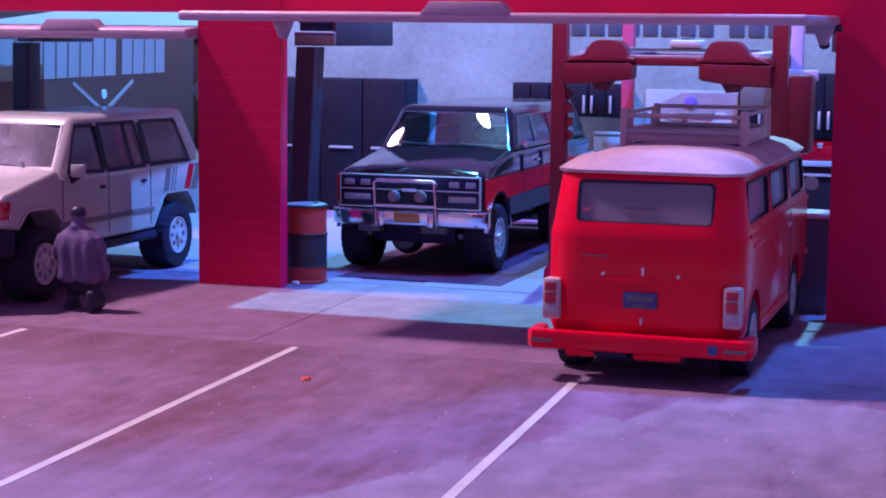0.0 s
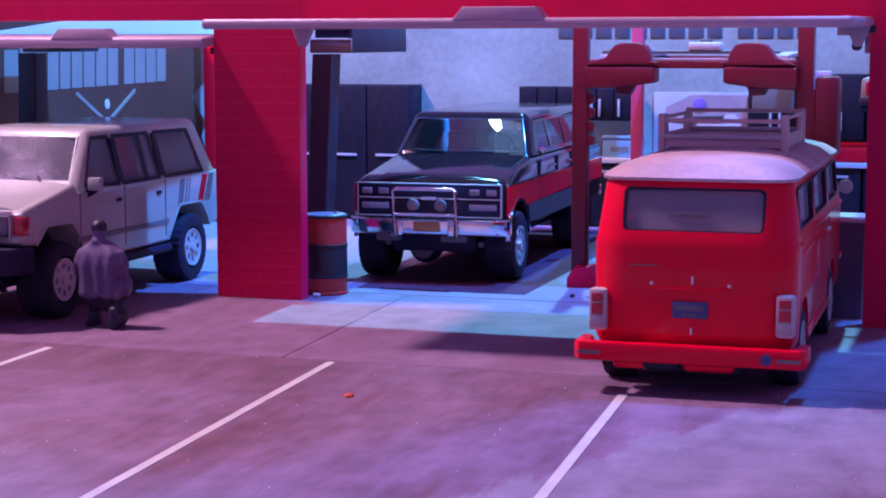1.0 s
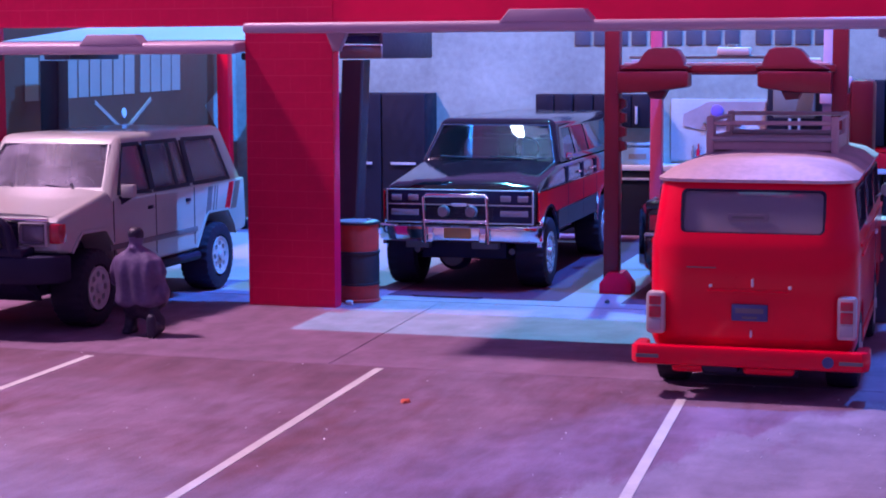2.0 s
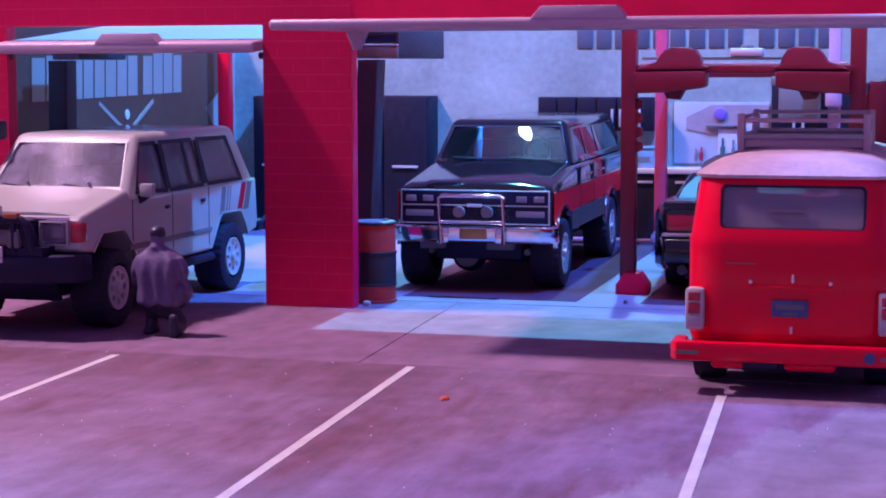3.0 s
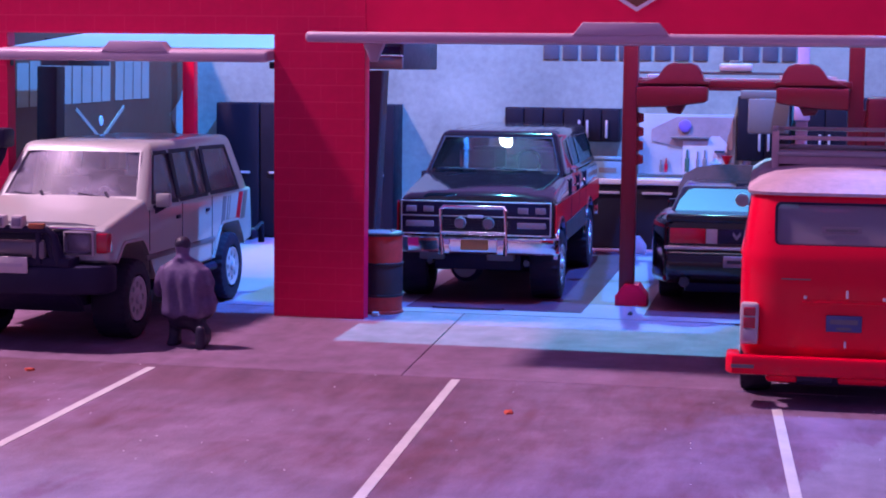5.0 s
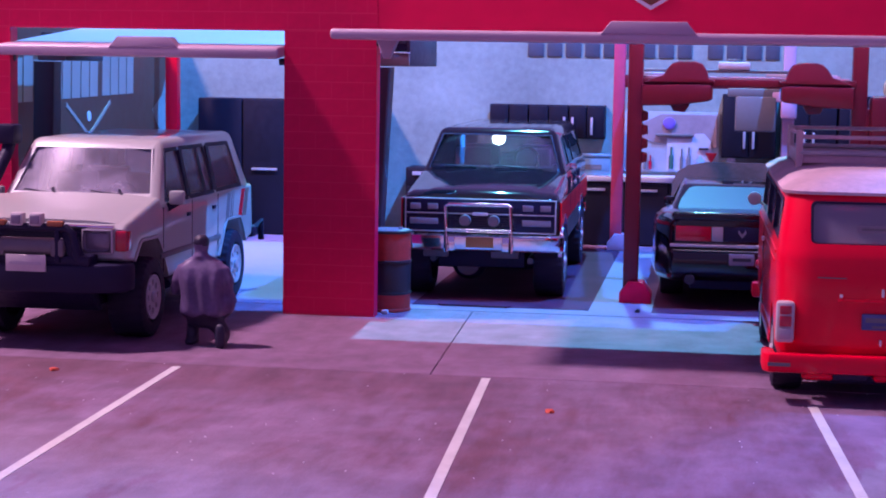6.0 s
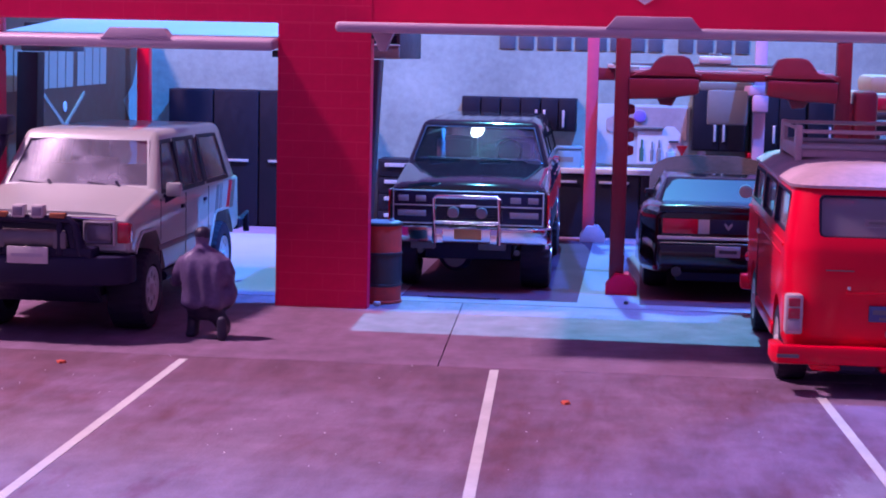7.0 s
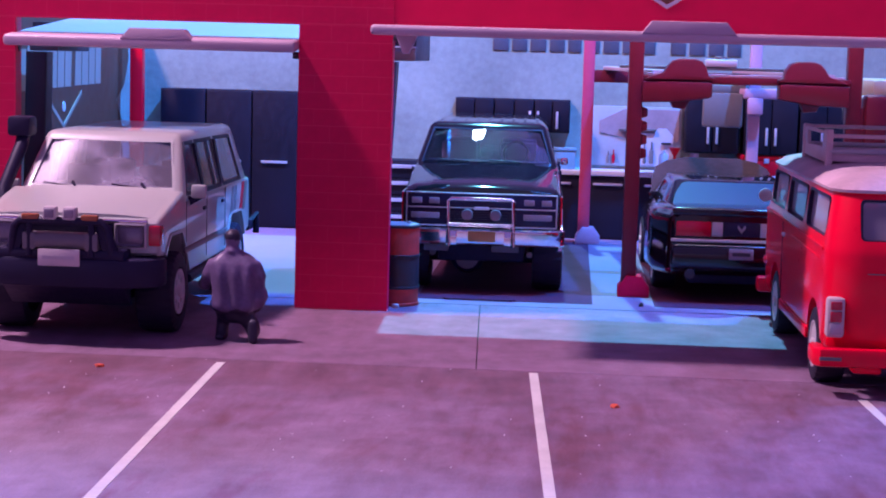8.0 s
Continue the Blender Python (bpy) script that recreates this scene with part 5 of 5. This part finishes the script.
def cupboard(x0, x1, z0, z1, depth, doors, label, handle_z, vertical=False, yback=140.0, at=None):
    t = thing("cupboard", (x0 + x1) / 2, yback, 0, 0, label, "cupboard", "garage cupboards")
    h = (x1 - x0) / 2
    part("carcass", box(-h, h, -depth + 0.6, 0, z0, z1, 0.1), CABINET, t)
    w = 2 * h / doors
    for k in range(doors):
        a, b = -h + k * w + 0.15, -h + (k + 1) * w - 0.15
        d = part("door", box(a, b, -depth, -depth + 0.7, z0 + 0.3, z1 - 0.25, 0.12), CABINET, t)
        if vertical:
            hx = b - 0.9 if k % 2 == 0 else a + 0.9
            if at is not None:
                hx = at[k] and at[k] - (x0 + x1) / 2
            if hx is not None:
                part("handle", box(hx - 0.3, hx + 0.3, -depth - 0.5, -depth, handle_z - 2.1, handle_z + 2.1, 0.1), HANDLE, d, "bright upright handle")
        else:
            part("handle", box(a + w * 0.2, b - w * 0.2, -depth - 0.5, -depth, handle_z - 0.3, handle_z + 0.3, 0.1), HANDLE, d, "bright flat handle")
    return t


for k in range(4):
    cupboard(-70.4 + 11.4 * k, -59.1 + 11.4 * k, 0, 33.4, 9.5, 1, "tall black gloss cupboard with a pale handle", 16.2)
for x0, x1, at in ((1.8, 11.2, (None, None)), (11.3, 20.95, (None, 20.0)), (21.05, 29.7, (21.95, 26.6))):
    cupboard(x0, x1, 25.2, 33.2, 6, 2, "black wall cupboard with upright handles" if at[1] else "plain black wall cupboard without pulls", 28.3, True, 140.0, at)
for k in range(6):
    cupboard(-4 + 12.4 * k, 8.3 + 12.4 * k, 0, 15.3, 10, 1, "black base cupboard with a pale handle", 13.4)
tagged(part("worktop", box(-4.2, 97.2, 129.4, 139.9, 15.4, 16.6, 0.2), WORKTOP), "pale grey worktop over the base cupboards", "worktop")
for x0, x1 in ((57.6, 70.2), (71.4, 84), (84.4, 97)):
    cupboard(x0, x1, 21.6, 36.6, 9 if x0 < 70 else 10, 2, "black wall cupboard with upright handles", 26.0, True)
for x0, x1 in ((70.6, 83.6), (84.0, 97)):
    cupboard(x0, x1, 0, 15.3, 10, 1, "black base cupboard with a pale handle", 13.4)
tool_box = thing("tool_box", 84.0, 135.2, 16.6, 0, "long red metal tool box on the worktop", "tool box")
part("body", box(-13.2, 13.2, -4.6, 4.2, 0, 3.6, 0.3), RED_BAND, tool_box)
part("lid", box(-13.3, 13.3, -4.7, 4.3, 3.65, 4.8, 0.35), RED_BAND, tool_box)
for hx in (-7, 7):
    part("latch", box(hx - 0.6, hx + 0.6, -4.95, -4.6, 3.0, 4.2, 0.1), HANDLE, tool_box)

# chest of drawers beside the long wagon
ch = thing("tool_chest", -11.5, 140, 0, 0, "dark tool chest with bright drawer pulls", "tool chest")
part("carcass", box(-6.6, 6.6, -9, 0, 0, 17.5, 0.2), CABINET, ch)
for k in range(4):
    d = part("drawer", box(-6.2, 6.2, -9.6, -8.8, 1.0 + 4.1 * k, 4.8 + 4.1 * k, 0.15), CABINET, ch)
    part("pull", box(-4.8, 4.8, -10.2, -9.5, 3.4 + 4.1 * k, 4.3 + 4.1 * k, 0.15), HANDLE, d, "bright drawer pull")

# pegboard with hand tools
peg = thing("tool_board", 46, 140, 0, 0, "pale pegboard hung with hand tools", "tool board")
part("board", box(-12, 11, -0.7, 0, 17.5, 32, 0.1), material("pegboard", (0.36, 0.40, 0.44), 0.6, vary=0.12, size=2), peg)
part("card_panel", prism([(-9, 25.6), (1, 23.6), (10.4, 23.6), (10.4, 31.4), (-3, 31.4), (-9, 28.4)], -0.95, -0.65, "y"), material("mauve_card", (0.34, 0.25, 0.27), 0.7, vary=0.3, size=4), peg)
part("shelf_strip", box(-4.2, 4.8, -1.9, -0.7, 26.2, 26.7, 0.1), GREY_TRIM, peg, "narrow dark shelf strip")
part("white_panel", prism([(-1.4, 17.8), (9.2, 17.8), (9.2, 25.0), (7.4, 26.9), (5.4, 26.9), (4.4, 25.6), (-1.4, 25.6)], -1.15, -0.95, "y"), material("white_card", (0.52, 0.50, 0.58), 0.6, vary=0.1, size=3), peg, "pale card panel behind the tools")
part("violet_cap", cyl(-1.0, -1.0, 29.2, 1.5, 0.8, "y", 20, bevel=0.2), material("violet_plastic", (0.20, 0.12, 0.50), 0.4, vary=0.1), peg, "round violet cap")
TEAL_GREEN = material("dark_green_plastic", (0.03, 0.10, 0.07), 0.4, vary=0.3, size=1)
for px, z0, z1, w, m in ((-0.3, 18.2, 23.6, 0.55, TEAL_GREEN), (2.2, 18.2, 23.2, 0.40, GREY_TRIM), (3.9, 18.2, 23.6, 0.50, GREY_TRIM), (-5.3, 18.0, 21.4, 0.40, LAMP_RED), (-6.6, 18.0, 21.0, 0.35, GREY_TRIM)):
    part("tool", join(box(px - w, px + w, -1.7, -0.9, z0, z0 + 0.62 * (z1 - z0), 0.2), box(px - 0.45 * w, px + 0.45 * w, -1.5, -0.9, z0 + 0.6 * (z1 - z0), z1, 0.12)), m, peg)
part("spout", box(6.2, 8.6, -1.9, -1.0, 23.0, 23.5, 0.15), DARK_GREY, peg)
tagged(part("funnel", join(cyl(55.3, 133.6, 21.6, 0.4, 1.9, "z", 18, r2=1.5), cyl(55.3, 133.6, 20.0, 0.3, 1.6, "z", 12), cyl(55.3, 133.6, 18.0, 1.0, 2.8, "z", 16)), RED_BAND), "small red funnel in a bottle on the worktop", "funnel")
for px, py, r, h, m in ((52.6, 133, 1.2, 4.4, WORKTOP), (60, 133, 1.0, 4.8, WORKTOP)):
    tagged(part("bottle", join(cyl(px, py, 16.6 + h / 2, r, h, "z", 18, bevel=0.2), cyl(px, py, 16.6 + h + 0.4, r * 0.4, 0.9, "z", 12)), m), "small plastic workshop bottle on the worktop", "bottle", "workshop bottles")
PALE_BLUE = material("pale_blue_plastic", (0.17, 0.30, 0.38), 0.4, vary=0.15, size=3)
box_blue = thing("storage_box", 27.6, 134.6, 16.6, 4, "pale blue storage box on the worktop", "box")
part("body", box(-4.6, 3.6, -2.6, 2.6, 0, 4.4, 0.25), PALE_BLUE, box_blue)
part("lid", box(-4.8, 3.8, -2.8, 2.8, 4.4, 5.1, 0.2), PALE_BLUE, box_blue)
part("label_strip", box(-2.6, 1.6, -2.68, -2.58, 1.4, 2.6), GREY_TRIM, box_blue)

# lettering on the rear wall and on the side sign, as plain blocks
lettering = thing("wall_lettering", 0, 139.9, 0, 0, "large grey printed lettering on the rear wall", "lettering")
px = 10.0
for k, w in enumerate((4.4, 4.2, 4.4, 4.2, 3.8, 4.2, 4.4, 4.2, 4.0, 0, 4.2, 4.4, 4.2, 3.9)):
    if w:
        part("letter_block", box(px + 0.3, px + w - 0.3, -0.12, 0.02, 44.9, 51.5, 0.03), GREY_PRINT, lettering)
    px += (w or 2.6) + 0.3
sign = thing("wall_sign", -78.9, 0, 0, 0, "dark sign board with pale blue block lettering and a triangle", "sign")
edge = [(24, 0.5), (24, 52.5), (122, 52.5)]
random.seed(5)
for k in range(12):
    edge.append((124.0 + random.uniform(-4.5, 4.0) + (4 if 1 < k < 5 else 0), 51 - 3.4 * k))
edge += [(126, 10), (126, 0.5)]
part("board", prism(edge, 0.0, 0.35, "x"), SIGN_DARK, sign)
py = 34.0
for k, w in enumerate((5.2, 4.6, 4.8, 4.4, 4.2, 4.4, 4.8, 4.6, 4.6, 0, 4.6, 4.8, 4.6, 4.4)):
    if w:
        z0, z1 = 33.9 + 0.06 * k, 42.6 + 0.10 * k + 0.5 * math.sin(k * 2.3)
        part("letter_block", prism([(py, z0), (py + w + 0.1, z0), (py + w + 0.5, z1), (py + 0.4, z1)], 0.3, 0.5, "x"), SIGN_BLUE, sign)
    py += (w or 1.6) + 0.75
for a, b in (((63, 33.0), (76.5, 26.0)), ((76.5, 26.0), (90, 33.0))):
    d = Vector((b[0] - a[0], b[1] - a[1]))
    n = Vector((-d.y, d.x)).normalized() * 0.45
    part("triangle_line", prism([(a[0] - n.x, a[1] - n.y), (b[0] - n.x, b[1] - n.y), (b[0] + n.x, b[1] + n.y), (a[0] + n.x, a[1] + n.y)], 0.3, 0.5, "x"), SIGN_BLUE, sign)
part("emblem_dot", cyl(0.4, 76.5, 30.2, 1.1, 0.3, "x", 16), WORKTOP, sign)

tagged(part("column", box(-75.2, -72.2, 119.6, 122.4, 0, 60, 0.2), RED_BAND), "slim red upright column near the rear corner", "column")

# shield on the lintel
shield = thing("lintel_emblem", 45.1, 0, 0, 0, "grey printed shield outline on the red lintel", "emblem")
outer = [(0, 52.0), (3.6, 54.2), (3.6, 60), (-3.6, 60), (-3.6, 54.2)]
part("outline", carved(prism(outer, -0.12, 0.02, "y"), [prism([(0, 52.7), (3.05, 54.5), (3.05, 59.5), (-3.05, 59.5), (-3.05, 54.5)], -3, 3, "y")]), HANDLE, shield)
part("field", prism([(0, 52.75), (3.0, 54.55), (3.0, 59.4), (-3.0, 59.4), (-3.0, 54.55)], -0.06, 0.02, "y"), SIGN_DARK, shield)

# blue model car parked further in on the raised runways' far side
bc = thing("small_car", 96.5, 70, 0, 0, "pale blue model car with a red tail lamp on a stand", "toy car")
for px, py in ((-5, -7), (5, -7), (-5, 19), (5, 19)):
    part("stand_leg", box(px - 0.7, px + 0.7, py - 0.7, py + 0.7, 0, 30.2, 0.1), DARK_GREY, bc)
part("stand_top", box(-6, 6, -8, 20, 30.0, 31.0, 0.2), DARK_GREY, bc)
part("body", join(box(-8, 8, -11, 24, 33.0, 37.5, 0.9), box(-6.6, 6.6, -6, 14, 37.2, 41.0, 1.2)), SIGN_BLUE, bc)
for s in (-1, 1):
    part("tail_lamp", box(s * 5.2 - 1.9, s * 5.2 + 1.9, -11.3, -10.8, 34.2, 36.6, 0.3), LAMP_RED, bc)
    for ay in (-5, 18):
        part("wheel", cyl(s * 7.4, ay, 33.2, 2.3, 2.0, "x", 20, bevel=0.3), RUBBER, bc)
part("bumper", box(-8.2, 8.2, -11.8, -10.8, 32.4, 33.8, 0.3), DARK_GREY, bc)

tagged(part("plastic_block", box(0.5, 1.7, 3.6, 4.6, 0, 0.75, 0.2), RIM_GREY), "tiny pale plastic block beside the pillar foot", "block")

# grey bin and things by the right-hand pier
bn = thing("waste_bin", 91.0, 10.5, 0, 0, "blue-grey bin with a pale lid beside the pier", "bin")
part("body", loft([plan_ring(2.6, -2.6, 2.6, 0.6, 0), plan_ring(3.0, -3.0, 3.0, 0.6, 15.5)]), material("bin_plastic", (0.10, 0.12, 0.17), 0.5), bn)
part("lid", box(-3.2, 3.2, -3.2, 3.2, 15.5, 16.6, 0.4), WORKTOP, bn)

# orange crumbs, small grit on the lot and a dark chip on the apron
ORANGE = material("orange_crumb", (0.62, 0.10, 0.05), 0.6, vary=0.2, size=1)
random.seed(11)
for px, py in ((36.9, -74.0), (-33.0, -60.6)):
    b = bmesh.new()
    bmesh.ops.create_icosphere(b, subdivisions=1, radius=0.75)
    for v in b.verts:
        v.co *= random.uniform(0.7, 1.25)
        v.co.z *= 0.45
    tagged(part("crumb", moved(b, px, py, 0.2), ORANGE), "tiny orange crumb lying on the asphalt", "crumb", "crumbs")
b = bmesh.new()
bmesh.ops.create_icosphere(b, subdivisions=1, radius=0.5)
tagged(part("chip", moved(b, 43.6, 17.5, 0.2), DARK_GREY), "dark chip lying on the concrete floor", "chip")
grit = bmesh.new()
for k in range(110):
    r = random.uniform(0.05, 0.12)
    g = bmesh.new()
    bmesh.ops.create_icosphere(g, subdivisions=1, radius=r)
    gx, gy = random.uniform(-70, 110), -52 - abs(random.gauss(0, 45))
    join(grit, moved(g, gx, gy, r * 0.3))
tagged(part("grit", grit, WORKTOP), "fine pale grit scattered over the asphalt", "grit", "", "stuff")

# ---------------------------------------------------------------- bricks of the front wall
BL, BH, GAP = 5.45, 2.87, 0.12
BRICK_MESH = {}


def brick(x0, x1, z0, z1):
    w, h = round(x1 - x0, 2), round(z1 - z0, 2)
    if (w, h) not in BRICK_MESH:
        bm = bmesh.new()
        back = [bm.verts.new((x * MM, 0.0003, z * MM)) for x, z in ((0, 0), (w, 0), (w, h), (0, h))]
        rim = [bm.verts.new((x * MM, 0.0, z * MM)) for x, z in ((0, 0), (w, 0), (w, h), (0, h))]
        face = [bm.verts.new((x * MM, -0.000012, z * MM)) for x, z in ((0.02, 0.02), (w - 0.02, 0.02), (w - 0.02, h - 0.03), (0.02, h - 0.03))]
        bm.faces.new(face)
        for a, b in ((back, rim), (rim, face)):
            for k in range(4):
                bm.faces.new((a[k], a[(k + 1) % 4], b[(k + 1) % 4], b[k]))
        bmesh.ops.recalc_face_normals(bm, faces=bm.faces)
        me = bpy.data.meshes.new("brick")
        bm.to_mesh(me)
        bm.free()
        me.materials.append(RED_BRICK)
        BRICK_MESH[(w, h)] = me
    ob = new("brick", BRICK_MESH[(w, h)])
    ob.parent = FACADE
    ob.location = (x0 * MM, -0.00005, z0 * MM)


def brickwork(x0, x1, z0, z1):
    rows = int((z1 - z0) / BH + 0.5)
    hh = (z1 - z0) / rows
    for r in range(rows):
        x = x0 - (BL / 2 if r % 2 else 0)
        while x < x1 - 0.3:
            a, b = max(x, x0), min(x + BL, x1)
            if b - a > 0.6:
                brick(a + GAP / 5, b - GAP / 5, z0 + r * hh + GAP / 2, z0 + (r + 1) * hh - GAP / 2)
            x += BL


brickwork(-15.8, 0.0, 0.2, 47.9)
brickwork(-97, -64.4, 0.2, 47.9)
brickwork(-97, 0.0, 48.1, 62.4)
mortar_bm = join(box(-15.7, -0.1, -0.055, 0.1, 0.1, 47.9), box(-97, -64.3, -0.06, 0.1, 0.1, 47.9), box(-97, 0, -0.06, 0.1, 48.0, 62.5))
setting("trim", mortar_bm, MORTAR, "pale red mortar joints of the brickwork", "mortar", 0)
